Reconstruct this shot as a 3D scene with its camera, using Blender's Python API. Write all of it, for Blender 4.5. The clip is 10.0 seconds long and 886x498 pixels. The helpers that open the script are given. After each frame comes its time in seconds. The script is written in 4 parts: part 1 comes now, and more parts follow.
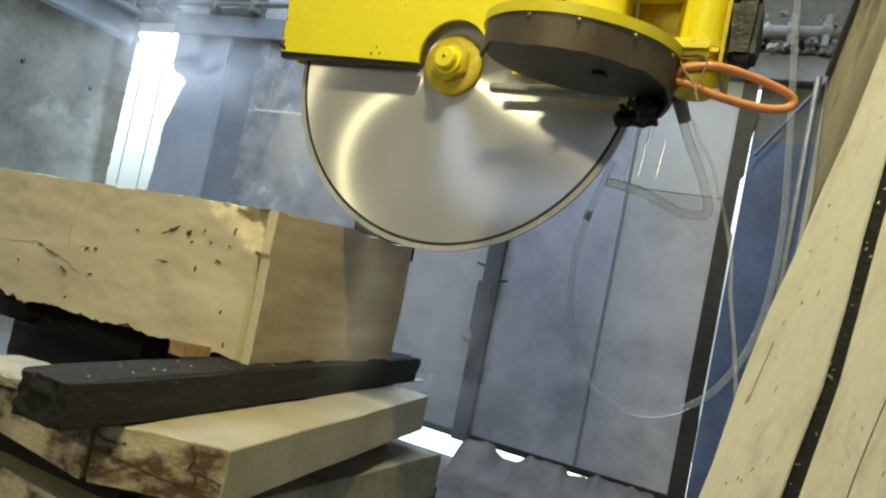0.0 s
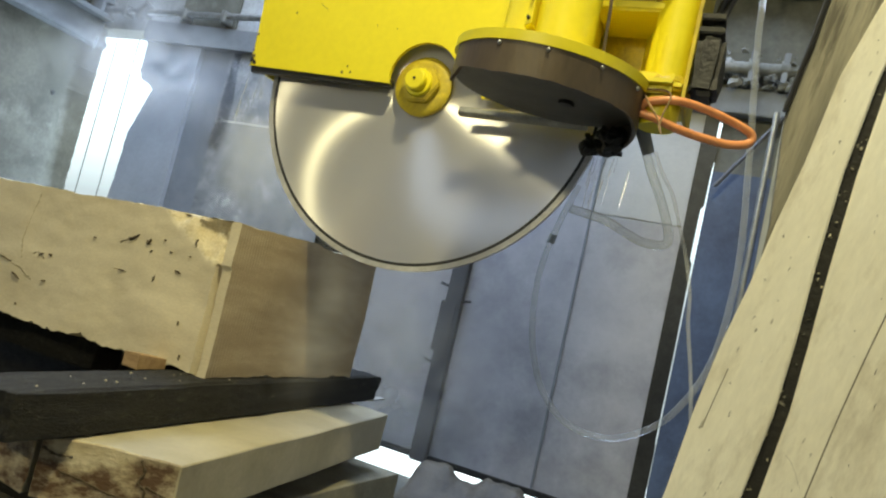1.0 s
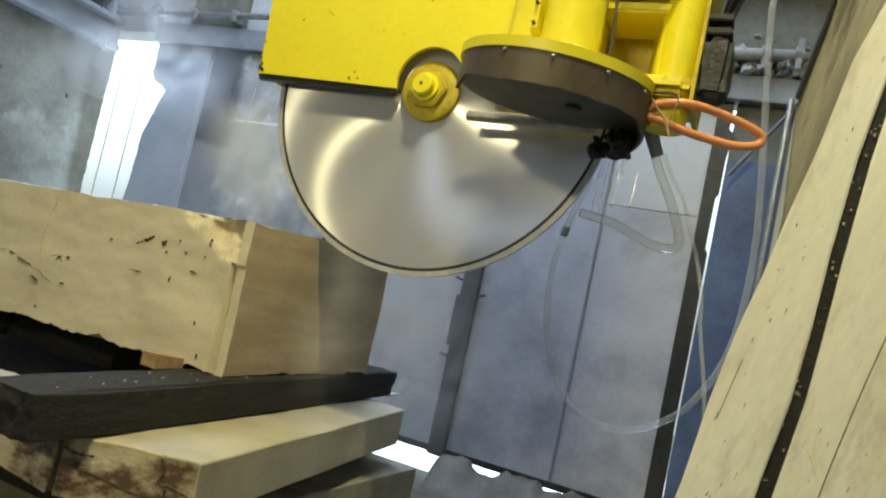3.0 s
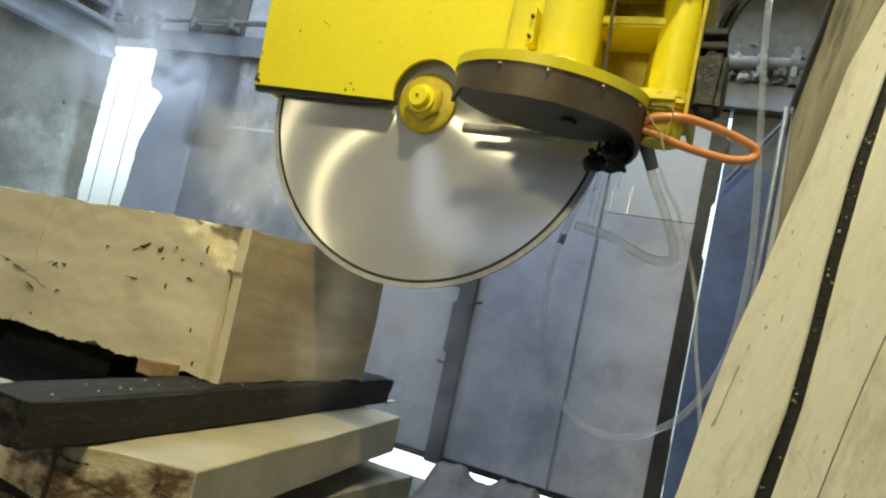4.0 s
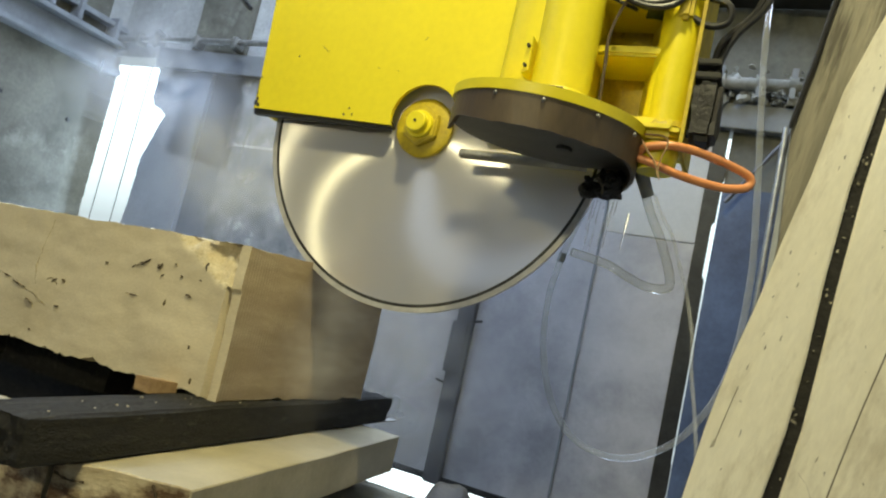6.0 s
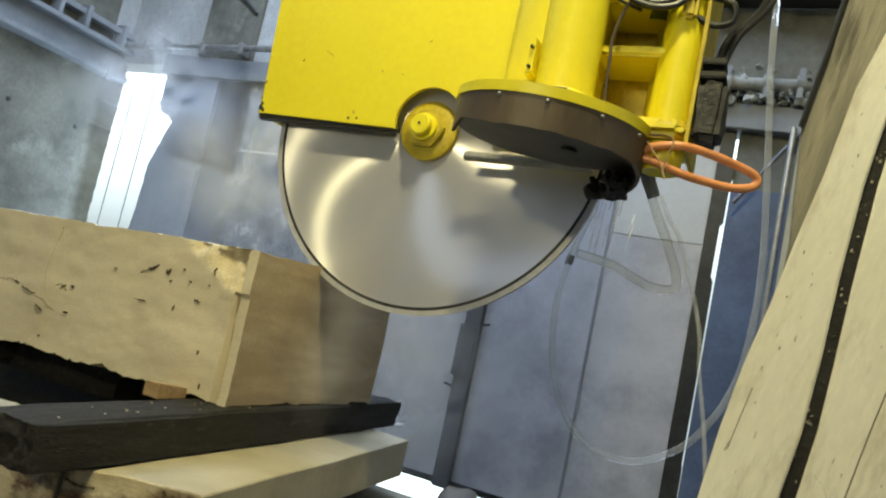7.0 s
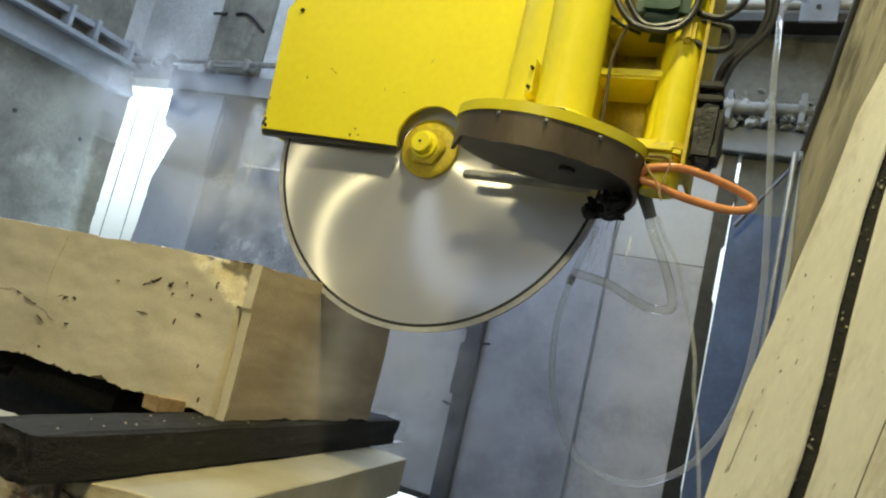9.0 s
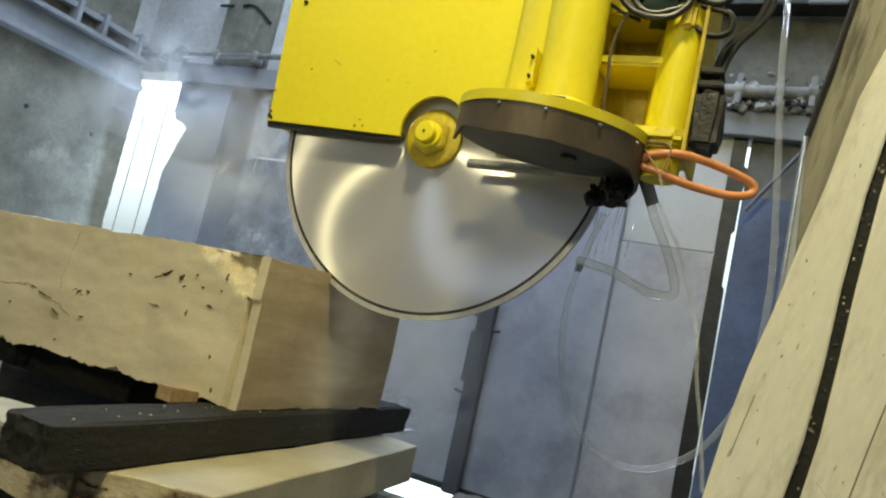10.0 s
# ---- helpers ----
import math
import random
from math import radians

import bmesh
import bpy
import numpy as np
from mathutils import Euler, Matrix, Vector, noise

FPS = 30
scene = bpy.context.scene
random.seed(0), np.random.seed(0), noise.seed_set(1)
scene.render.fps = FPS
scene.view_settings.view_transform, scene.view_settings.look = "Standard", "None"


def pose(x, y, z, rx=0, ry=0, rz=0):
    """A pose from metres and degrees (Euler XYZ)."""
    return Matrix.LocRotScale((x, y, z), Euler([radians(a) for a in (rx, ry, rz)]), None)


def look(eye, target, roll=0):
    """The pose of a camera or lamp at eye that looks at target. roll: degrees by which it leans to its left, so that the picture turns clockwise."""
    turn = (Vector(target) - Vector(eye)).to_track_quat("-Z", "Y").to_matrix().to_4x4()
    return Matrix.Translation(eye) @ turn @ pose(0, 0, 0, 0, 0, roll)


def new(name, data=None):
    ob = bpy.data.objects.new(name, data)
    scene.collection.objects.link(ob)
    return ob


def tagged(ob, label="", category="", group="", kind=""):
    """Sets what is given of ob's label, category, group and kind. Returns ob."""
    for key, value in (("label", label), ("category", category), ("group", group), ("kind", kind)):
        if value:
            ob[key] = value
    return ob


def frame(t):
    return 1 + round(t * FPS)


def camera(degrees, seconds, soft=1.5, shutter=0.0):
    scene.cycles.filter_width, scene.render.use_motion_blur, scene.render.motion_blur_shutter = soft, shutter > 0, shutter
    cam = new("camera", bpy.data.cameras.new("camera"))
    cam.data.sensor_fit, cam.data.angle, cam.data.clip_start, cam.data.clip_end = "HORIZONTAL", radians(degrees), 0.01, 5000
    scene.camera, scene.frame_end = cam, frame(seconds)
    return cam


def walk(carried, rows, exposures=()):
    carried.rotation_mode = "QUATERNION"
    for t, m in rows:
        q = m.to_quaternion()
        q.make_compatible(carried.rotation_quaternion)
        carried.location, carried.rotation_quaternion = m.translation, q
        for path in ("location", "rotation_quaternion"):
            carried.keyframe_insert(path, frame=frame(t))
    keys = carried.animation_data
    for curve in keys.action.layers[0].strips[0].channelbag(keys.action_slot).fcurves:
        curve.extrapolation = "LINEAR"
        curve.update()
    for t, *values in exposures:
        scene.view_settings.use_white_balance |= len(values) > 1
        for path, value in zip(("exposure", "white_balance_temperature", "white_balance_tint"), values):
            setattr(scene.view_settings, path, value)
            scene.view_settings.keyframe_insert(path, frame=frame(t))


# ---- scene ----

# ---- camera ----
def stand(x, y, z, yaw, pitch, roll):
    return pose(x, y, z, 90 + pitch, 0, yaw) @ pose(0, 0, 0, 0, 0, roll)


PATH = [  # seconds, x, y, z, yaw, pitch, roll
    (0.0, -0.0105, 0.0029, 1.1978, 25.296, 2.461, 11.578),
    (0.5, -0.0011, -0.0005, 1.2044, 23.927, 3.325, 13.002),
    (1.0, -0.0082, 0.0023, 1.1955, 22.813, 4.653, 13.328),
    (1.5, -0.0091, -0.0004, 1.1961, 23.900, 3.120, 12.804),
    (2.0, -0.0052, -0.0006, 1.1953, 23.983, 3.673, 12.608),
    (2.5, -0.0030, 0.0009, 1.1990, 23.989, 3.790, 12.362),
    (4.0, -0.0018, 0.0008, 1.1991, 23.752, 4.540, 12.314),
    (4.5, 0.0014, -0.0020, 1.2001, 23.997, 5.001, 12.412),
    (5.0, 0.0041, -0.0041, 1.2005, 24.084, 5.577, 12.620),
    (5.5, 0.0040, -0.0010, 1.2002, 24.058, 5.900, 12.637),
    (7.0, -0.0055, 0.0050, 1.1967, 24.704, 6.205, 12.241),
    (7.5, 0.0002, 0.0093, 1.1976, 24.767, 6.546, 11.077),
    (8.0, -0.0024, 0.0092, 1.1963, 24.562, 6.606, 11.267),
    (8.5, -0.0055, 0.0117, 1.1922, 24.048, 7.284, 12.553),
    (9.0, -0.0061, -0.0012, 1.1935, 25.100, 7.663, 13.265),
    (9.5, 0.0073, -0.0102, 1.1960, 27.195, 6.781, 12.491),
    (10.0, 0.0112, -0.0107, 1.1972, 25.788, 6.538, 12.587),
]

cam = camera(65.0, 10.0, soft=2.2)
walk(cam, [(r[0], stand(*r[1:])) for r in PATH], exposures=[(0.0, -0.2), (5.5, -0.21), (7.0, -0.24), (10.0, -0.28)])

# ---- light ----
world = bpy.data.worlds.new("world")
scene.world = world
world.use_nodes = True
wn = world.node_tree
sky = wn.nodes.new("ShaderNodeTexSky")
sky.sky_type, sky.sun_disc, sky.sun_elevation, sky.sun_rotation = "NISHITA", False, radians(40), radians(20)
wn.links.new(sky.outputs[0], wn.nodes["Background"].inputs[0])
wn.nodes["Background"].inputs[1].default_value = 0.12


def area(name, at, target, sx, sy, watts, colour):
    lamp = bpy.data.lights.new(name, "AREA")
    lamp.shape, lamp.size, lamp.size_y, lamp.energy, lamp.color = "RECTANGLE", sx, sy, watts, colour
    ob = new(name, lamp)
    ob.matrix_world = look(at, target)
    return ob


area("hall_lamp_light", (-0.20, 0.30, 4.3), (-0.9, 1.7, 1.0), 0.28, 0.14, 142, (0.96, 0.88, 0.50))
# unseen front lamp added as fill, placed by the blade's outer streak
area("added_front_light", (-0.9, -2.4, 2.45), (-0.6, 1.6, 1.2), 0.4, 0.2, 48, (0.96, 0.87, 0.52))
area("window_daylight", (-6.25, 5.27, 1.7), (-4.0, 0.0, 1.4), 0.7, 2.6, 70, (0.58, 0.76, 1.0))
# daylight added from an unseen roof opening to brighten the back wall
area("added_roof_daylight", (-2.9, 3.3, 5.95), (-2.9, 3.9, 0.0), 4.5, 2.2, 520, (0.60, 0.745, 1.0))
# unseen roof opening, placed to give the blue highlight low on the blade
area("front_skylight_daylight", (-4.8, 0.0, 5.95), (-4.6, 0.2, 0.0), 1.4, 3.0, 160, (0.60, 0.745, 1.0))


# ---- materials ----
def mat(name, colour, rough=0.6, metal=0.0, second=None, scale=6.0, fine=60.0, mix=0.5, bump=0.15, stretch=(1, 1, 1),
        stain=None, stain_scale=2.0, stain_at=(0.55, 0.7), emit=0.0, dist=0.004, grit=0.5, lean=0.0):
    """Two scales of variation, an optional stain layer, and fine relief."""
    m = bpy.data.materials.new(name)
    m.use_nodes = True
    n, ln = m.node_tree.nodes, m.node_tree.links
    b = n["Principled BSDF"]
    tc, mp = n.new("ShaderNodeTexCoord"), n.new("ShaderNodeMapping")
    mp.inputs["Scale"].default_value = stretch
    if lean:
        turn = n.new("ShaderNodeMapping")
        turn.inputs["Rotation"].default_value = (0, radians(lean), 0)
        ln.new(tc.outputs["Object"], turn.inputs[0])
        ln.new(turn.outputs[0], mp.inputs[0])
    else:
        ln.new(tc.outputs["Object"], mp.inputs[0])
    big, small = n.new("ShaderNodeTexNoise"), n.new("ShaderNodeTexNoise")
    for node, sc, det in ((big, scale, 6), (small, fine, 4)):
        node.inputs["Scale"].default_value, node.inputs["Detail"].default_value = sc, det
        node.inputs["Roughness"].default_value = 0.62
        ln.new(mp.outputs[0], node.inputs["Vector"])
    second = second or tuple(c * 0.72 for c in colour)
    ramp = n.new("ShaderNodeValToRGB")
    ramp.color_ramp.elements[0].position, ramp.color_ramp.elements[1].position = 0.5 - 0.28 * mix, 0.5 + 0.28 * mix
    ramp.color_ramp.elements[0].color, ramp.color_ramp.elements[1].color = (*second, 1), (*colour, 1)
    ln.new(big.outputs[0], ramp.inputs[0])
    grain = n.new("ShaderNodeMix")
    grain.data_type, grain.blend_type = "RGBA", "MULTIPLY"
    grain.inputs[0].default_value = grit
    gr = n.new("ShaderNodeMapRange")
    gr.inputs["From Min"].default_value, gr.inputs["From Max"].default_value = 0.3, 0.7
    gr.inputs["To Min"].default_value, gr.inputs["To Max"].default_value = 0.62, 1.15
    ln.new(small.outputs[0], gr.inputs[0])
    ln.new(ramp.outputs[0], grain.inputs[6])
    ln.new(gr.outputs[0], grain.inputs[7])
    out = grain.outputs[2]
    if stain:
        sn = n.new("ShaderNodeTexNoise")
        sn.inputs["Scale"].default_value, sn.inputs["Detail"].default_value, sn.inputs["Roughness"].default_value = stain_scale, 8, 0.68
        ln.new(mp.outputs[0], sn.inputs["Vector"])
        sr = n.new("ShaderNodeMapRange")
        sr.inputs["From Min"].default_value, sr.inputs["From Max"].default_value = stain_at
        ln.new(sn.outputs[0], sr.inputs[0])
        sm = n.new("ShaderNodeMix")
        sm.data_type = "RGBA"
        ln.new(sr.outputs[0], sm.inputs[0])
        ln.new(out, sm.inputs[6])
        sm.inputs[7].default_value = (*stain, 1)
        out = sm.outputs[2]
    ln.new(out, b.inputs["Base Color"])
    b.inputs["Metallic"].default_value = metal
    rr = n.new("ShaderNodeMapRange")
    rr.inputs["To Min"].default_value, rr.inputs["To Max"].default_value = max(0.02, rough - 0.12), min(1, rough + 0.12)
    ln.new(small.outputs[0], rr.inputs[0])
    ln.new(rr.outputs[0], b.inputs["Roughness"])
    if bump:
        bp = n.new("ShaderNodeBump")
        bp.inputs["Strength"].default_value, bp.inputs["Distance"].default_value = bump, dist
        ad = n.new("ShaderNodeMath")
        ln.new(big.outputs[0], ad.inputs[0])
        ln.new(small.outputs[0], ad.inputs[1])
        ln.new(ad.outputs[0], bp.inputs["Height"])
        ln.new(bp.outputs[0], b.inputs["Normal"])
    if emit:
        b.inputs["Emission Color"].default_value, b.inputs["Emission Strength"].default_value = (*colour, 1), emit
    return m


TRAVERTINE = mat("travertine", grit=0.3, colour=(0.62, 0.54, 0.37), rough=0.8, second=(0.57, 0.495, 0.335), scale=3, fine=150, bump=0.16, stain=(0.44, 0.365, 0.235), stain_scale=4, stain_at=(0.52, 0.80), stretch=(0.6, 1, 1.7))
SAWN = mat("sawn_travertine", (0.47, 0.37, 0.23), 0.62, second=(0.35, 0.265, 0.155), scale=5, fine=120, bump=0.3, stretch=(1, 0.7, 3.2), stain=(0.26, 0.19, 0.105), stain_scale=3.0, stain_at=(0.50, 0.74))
def add_lines(m, spacing, depth, dark, axis, worn=(0.0, 0.1)):
    """Fine parallel saw lines across a surface, in relief and tone."""
    n, ln = m.node_tree.nodes, m.node_tree.links
    b = n["Principled BSDF"]
    tc, wv = n.new("ShaderNodeTexCoord"), n.new("ShaderNodeTexWave")
    wv.wave_type, wv.bands_direction = "BANDS", axis
    wv.inputs["Scale"].default_value, wv.inputs["Distortion"].default_value = 0.314 / spacing, 0.5
    wv.inputs["Detail"].default_value, wv.inputs["Detail Scale"].default_value = 2.0, 0.5
    ln.new(tc.outputs["Object"], wv.inputs["Vector"])
    old = b.inputs["Base Color"].links[0].from_socket
    mr, mx = n.new("ShaderNodeMapRange"), n.new("ShaderNodeMix")
    mr.inputs["To Min"].default_value = dark
    ln.new(wv.outputs["Fac"], mr.inputs[0])
    mx.data_type, mx.blend_type = "RGBA", "MULTIPLY"
    # worn away in patches
    wear, keep = n.new("ShaderNodeTexNoise"), n.new("ShaderNodeMapRange")
    wear.inputs["Scale"].default_value, wear.inputs["Detail"].default_value = 5.0, 3.0
    ln.new(tc.outputs["Object"], wear.inputs["Vector"])
    keep.inputs["From Min"].default_value, keep.inputs["From Max"].default_value = worn
    ln.new(wear.outputs[0], keep.inputs[0])
    ln.new(keep.outputs[0], mx.inputs[0])
    ln.new(old, mx.inputs[6])
    ln.new(mr.outputs[0], mx.inputs[7])
    ln.new(mx.outputs[2], b.inputs["Base Color"])
    bp = n.new("ShaderNodeBump")
    bp.inputs["Distance"].default_value = depth
    ln.new(keep.outputs[0], bp.inputs["Strength"])
    ln.new(wv.outputs["Fac"], bp.inputs["Height"])
    ln.new(b.inputs["Normal"].links[0].from_socket, bp.inputs["Normal"])
    ln.new(bp.outputs[0], b.inputs["Normal"])


add_lines(SAWN, 0.0118, 0.0014, 0.74, "Y", (0.42, 0.70))
BROKEN = mat("broken_travertine", (0.64, 0.56, 0.37), 0.9, second=(0.52, 0.43, 0.26), scale=30, fine=160, bump=0.6)
FAINT = mat("faint_crack", (0.30, 0.235, 0.14), 0.9, bump=0.2)
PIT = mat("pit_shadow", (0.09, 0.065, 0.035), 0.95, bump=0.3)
TIMBER = mat("black_timber", (0.017, 0.015, 0.010), 0.85, second=(0.007, 0.006, 0.004), scale=8, fine=70, stretch=(5, 1.5, 5), bump=0.9, dist=0.009, stain=(0.075, 0.066, 0.046), stain_scale=16, stain_at=(0.58, 0.72))
SLAB = mat("cream_slab", grit=0.25, colour=(0.49, 0.44, 0.30), rough=0.45, second=(0.36, 0.315, 0.205), scale=4, fine=80, bump=0.15, stain=(0.30, 0.22, 0.12), stain_scale=3.5, stain_at=(0.66, 0.8))
# stained, darker copy of the slab colour, toning down lamplight on these slabs
SLAB_DIM = mat("dimmed_stained_slab", (0.33, 0.305, 0.215), 0.7, second=(0.22, 0.20, 0.14), scale=5, fine=70, bump=0.4, stain=(0.12, 0.09, 0.05), stain_scale=4, stain_at=(0.56, 0.72))
SLAB_END = mat("stained_slab_end", (0.58, 0.51, 0.35), 0.8, second=(0.42, 0.34, 0.20), scale=5, fine=60, bump=0.5, stretch=(1, 1, 2), stain=(0.085, 0.045, 0.020), stain_scale=4, stain_at=(0.49, 0.60))
LEAN = mat("leaning_slab", grit=0.2, colour=(0.84, 0.81, 0.67), rough=0.6, second=(0.74, 0.70, 0.55), scale=2.2, fine=60, bump=0.12, stretch=(2.2, 2.2, 0.6), stain=(0.44, 0.39, 0.28), stain_scale=5.5, stain_at=(0.53, 0.74), lean=-13)
LEAN_GREY = mat("leaning_grey_board", (0.27, 0.25, 0.185), 0.7, second=(0.16, 0.148, 0.112), scale=6, fine=60, bump=0.4, stretch=(4, 4, 0.3), stain=(0.07, 0.062, 0.045), stain_scale=7, stain_at=(0.50, 0.62), lean=-9)
SCRATCH = mat("grey_scratch", (0.20, 0.18, 0.13), 0.8, scale=20, fine=90, bump=0.2)
SEAM = mat("dark_filler", (0.02, 0.018, 0.013), 0.8, second=(0.008, 0.007, 0.005), scale=20, fine=90, bump=0.7, stain=(0.42, 0.38, 0.28), stain_scale=38, stain_at=(0.615, 0.68))
YELLOW = mat("yellow_paint", grit=0.12, colour=(0.80, 0.69, 0.014), rough=0.42, second=(0.75, 0.63, 0.014), scale=2.5, fine=40, mix=0.9, bump=0.05, stain=(0.30, 0.21, 0.02), stain_scale=11, stain_at=(0.72, 0.84))
YELLOW_WORN = mat("worn_yellow_paint", (0.62, 0.49, 0.02), 0.5, second=(0.45, 0.34, 0.02), scale=20, fine=90, bump=0.2, stain=(0.10, 0.07, 0.02), stain_scale=25, stain_at=(0.62, 0.75))
RUBBER = mat("muddy_skirt", (0.105, 0.074, 0.040), 0.5, second=(0.062, 0.045, 0.026), scale=9, fine=70, bump=0.3, stretch=(1, 1, 0.3), stain=(0.05, 0.04, 0.03), stain_scale=6, stain_at=(0.55, 0.75))
MUD_AND_HOLE = mat("black_mud_and_hole_shade", (0.012, 0.011, 0.010), 0.5, scale=20, fine=90, bump=1.0)
DARKSTEEL = mat("dark_steel", (0.05, 0.05, 0.047), 0.5, metal=0.6, second=(0.03, 0.03, 0.028), scale=8, fine=90, bump=0.2)
BLADE_DIRTY = mat("muddy_blade", (0.085, 0.078, 0.058), 0.5, second=(0.05, 0.046, 0.036), scale=9, fine=80, bump=0.2, metal=0.2)
RIM = mat("pale_rim", (0.55, 0.54, 0.52), 0.45, metal=0.3, second=(0.46, 0.45, 0.43), scale=10, fine=60, bump=0.1)
# paler copy of the dark steel: the haze is put into its colour
HAZED_STEEL = mat("hazed_dark_steel", (0.105, 0.105, 0.11), 0.55, metal=0.3, second=(0.075, 0.075, 0.08), scale=6, fine=60, bump=0.2)
PALEWALL = mat("pale_wall", (0.72, 0.71, 0.68), 0.8, second=(0.60, 0.59, 0.56), scale=1.5, fine=25, bump=0.2)
PLAINSTEEL = mat("galvanised_steel", (0.42, 0.42, 0.40), 0.4, metal=0.8, second=(0.30, 0.30, 0.28), scale=14, fine=90, bump=0.15)
CONCRETE = mat("grey_concrete", (0.25, 0.25, 0.225), 0.85, second=(0.13, 0.135, 0.12), scale=1.9, fine=30, bump=0.5, stain=(0.38, 0.375, 0.34), stain_scale=1.3, stain_at=(0.55, 0.72))
OLDCONC = mat("old_dark_concrete", (0.155, 0.150, 0.118), 0.85, second=(0.078, 0.076, 0.058), scale=2.0, fine=26, bump=0.6, stain=(0.215, 0.21, 0.175), stain_scale=1.7, stain_at=(0.57, 0.70))
LIGHT_UPPER = mat("lighter_upper_wall", (0.38, 0.385, 0.37), 0.85, second=(0.28, 0.285, 0.27), scale=1.6, fine=30, bump=0.3, stain=(0.20, 0.19, 0.155), stain_scale=1.2, stain_at=(0.56, 0.70))
WETCONC = mat("splashed_concrete", (0.32, 0.33, 0.34), 0.7, second=(0.16, 0.17, 0.185), scale=5, fine=40, bump=0.5, stain=(0.46, 0.46, 0.46), stain_scale=4, stain_at=(0.58, 0.68))
PANEL_LIGHT = mat("blue_grey_panel", grit=0.2, colour=(0.37, 0.40, 0.44), rough=0.6, second=(0.30, 0.325, 0.36), scale=2, fine=30, bump=0.1)
PANEL_DARK = mat("slate_panel", grit=0.2, colour=(0.22, 0.235, 0.265), rough=0.6, second=(0.16, 0.175, 0.20), scale=2, fine=30, bump=0.15)
DOOR = mat("door_sheet", grit=0.12, colour=(0.47, 0.465, 0.475), rough=0.38, second=(0.36, 0.355, 0.37), scale=1.3, fine=18, bump=0.08, metal=0.2, stain=(0.23, 0.23, 0.245), stain_scale=1.2, stain_at=(0.47, 0.70))
WHITEPANEL = mat("pale_panel", grit=0.15, colour=(0.44, 0.43, 0.39), rough=0.6, second=(0.38, 0.37, 0.335), scale=2, fine=30, bump=0.1)
BLUEWALL = mat("blue_tarpaulin", (0.075, 0.11, 0.19), 0.55, second=(0.04, 0.06, 0.11), scale=3, fine=30, bump=0.2)
STEELBEAM = mat("grey_painted_steel", grit=0.2, colour=(0.21, 0.225, 0.235), rough=0.55, second=(0.155, 0.165, 0.175), scale=4, fine=50, bump=0.1)
FLOOR = mat("wet_floor", (0.13, 0.125, 0.11), 0.5, second=(0.08, 0.078, 0.07), scale=2, fine=20, bump=0.3)
SLUDGE = mat("stone_sludge", (0.135, 0.112, 0.078), 0.5, second=(0.07, 0.06, 0.045), scale=6, fine=50, bump=0.8, dist=0.01)
ORANGE = mat("orange_hose", grit=0.2, colour=(0.80, 0.34, 0.14), rough=0.3, second=(0.68, 0.27, 0.10), scale=14, fine=60, bump=0.1)
BLACKHOSE = mat("black_hose", (0.018, 0.018, 0.018), 0.4, bump=0.1)
GREEN = mat("green_casting", (0.03, 0.085, 0.06), 0.5, second=(0.02, 0.05, 0.04), scale=10, bump=0.3)
def sheer(name, colour, through_share, roughness):
    """Thin clear plastic or water: mostly see-through, with a pale glossy skin."""
    m = bpy.data.materials.new(name)
    m.use_nodes = True
    n, ln = m.node_tree.nodes, m.node_tree.links
    b = n["Principled BSDF"]
    b.inputs["Base Color"].default_value, b.inputs["Roughness"].default_value = (*colour, 1), roughness
    tr, mx = n.new("ShaderNodeBsdfTransparent"), n.new("ShaderNodeMixShader")
    nz, mr = n.new("ShaderNodeTexNoise"), n.new("ShaderNodeMapRange")
    nz.inputs["Scale"].default_value = 14
    mr.inputs["To Min"].default_value, mr.inputs["To Max"].default_value = through_share - 0.15, through_share + 0.15
    ln.new(nz.outputs[0], mr.inputs[0])
    ln.new(mr.outputs[0], mx.inputs[0])
    ln.new(b.outputs[0], mx.inputs[1])
    ln.new(tr.outputs[0], mx.inputs[2])
    ln.new(mx.outputs[0], n["Material Output"].inputs[0])
    return m


def clear_plastic(name):
    """Thin clear wall: see-through, a little milky, with gloss that grows at grazing angles."""
    m = bpy.data.materials.new(name)
    m.use_nodes = True
    n, ln = m.node_tree.nodes, m.node_tree.links
    tr, milk, shine = n.new("ShaderNodeBsdfTransparent"), n.new("ShaderNodeBsdfDiffuse"), n.new("ShaderNodeBsdfGlossy")
    tr.inputs[0].default_value, milk.inputs[0].default_value = (0.97, 0.98, 0.98, 1), (0.60, 0.61, 0.61, 1)
    shine.inputs["Roughness"].default_value = 0.06
    body, skin, fr = n.new("ShaderNodeMixShader"), n.new("ShaderNodeMixShader"), n.new("ShaderNodeFresnel")
    nz, mr = n.new("ShaderNodeTexNoise"), n.new("ShaderNodeMapRange")
    nz.inputs["Scale"].default_value, fr.inputs["IOR"].default_value = 18, 1.33
    mr.inputs["To Min"].default_value, mr.inputs["To Max"].default_value = 0.08, 0.26
    ln.new(nz.outputs[0], mr.inputs[0])
    ln.new(mr.outputs[0], body.inputs[0])
    ln.new(tr.outputs[0], body.inputs[1])
    ln.new(milk.outputs[0], body.inputs[2])
    half = n.new("ShaderNodeMath")
    half.operation, half.inputs[1].default_value = "MULTIPLY", 0.55
    ln.new(fr.outputs[0], half.inputs[0])
    ln.new(half.outputs[0], skin.inputs[0])
    ln.new(body.outputs[0], skin.inputs[1])
    ln.new(shine.outputs[0], skin.inputs[2])
    ln.new(skin.outputs[0], n["Material Output"].inputs[0])
    return m


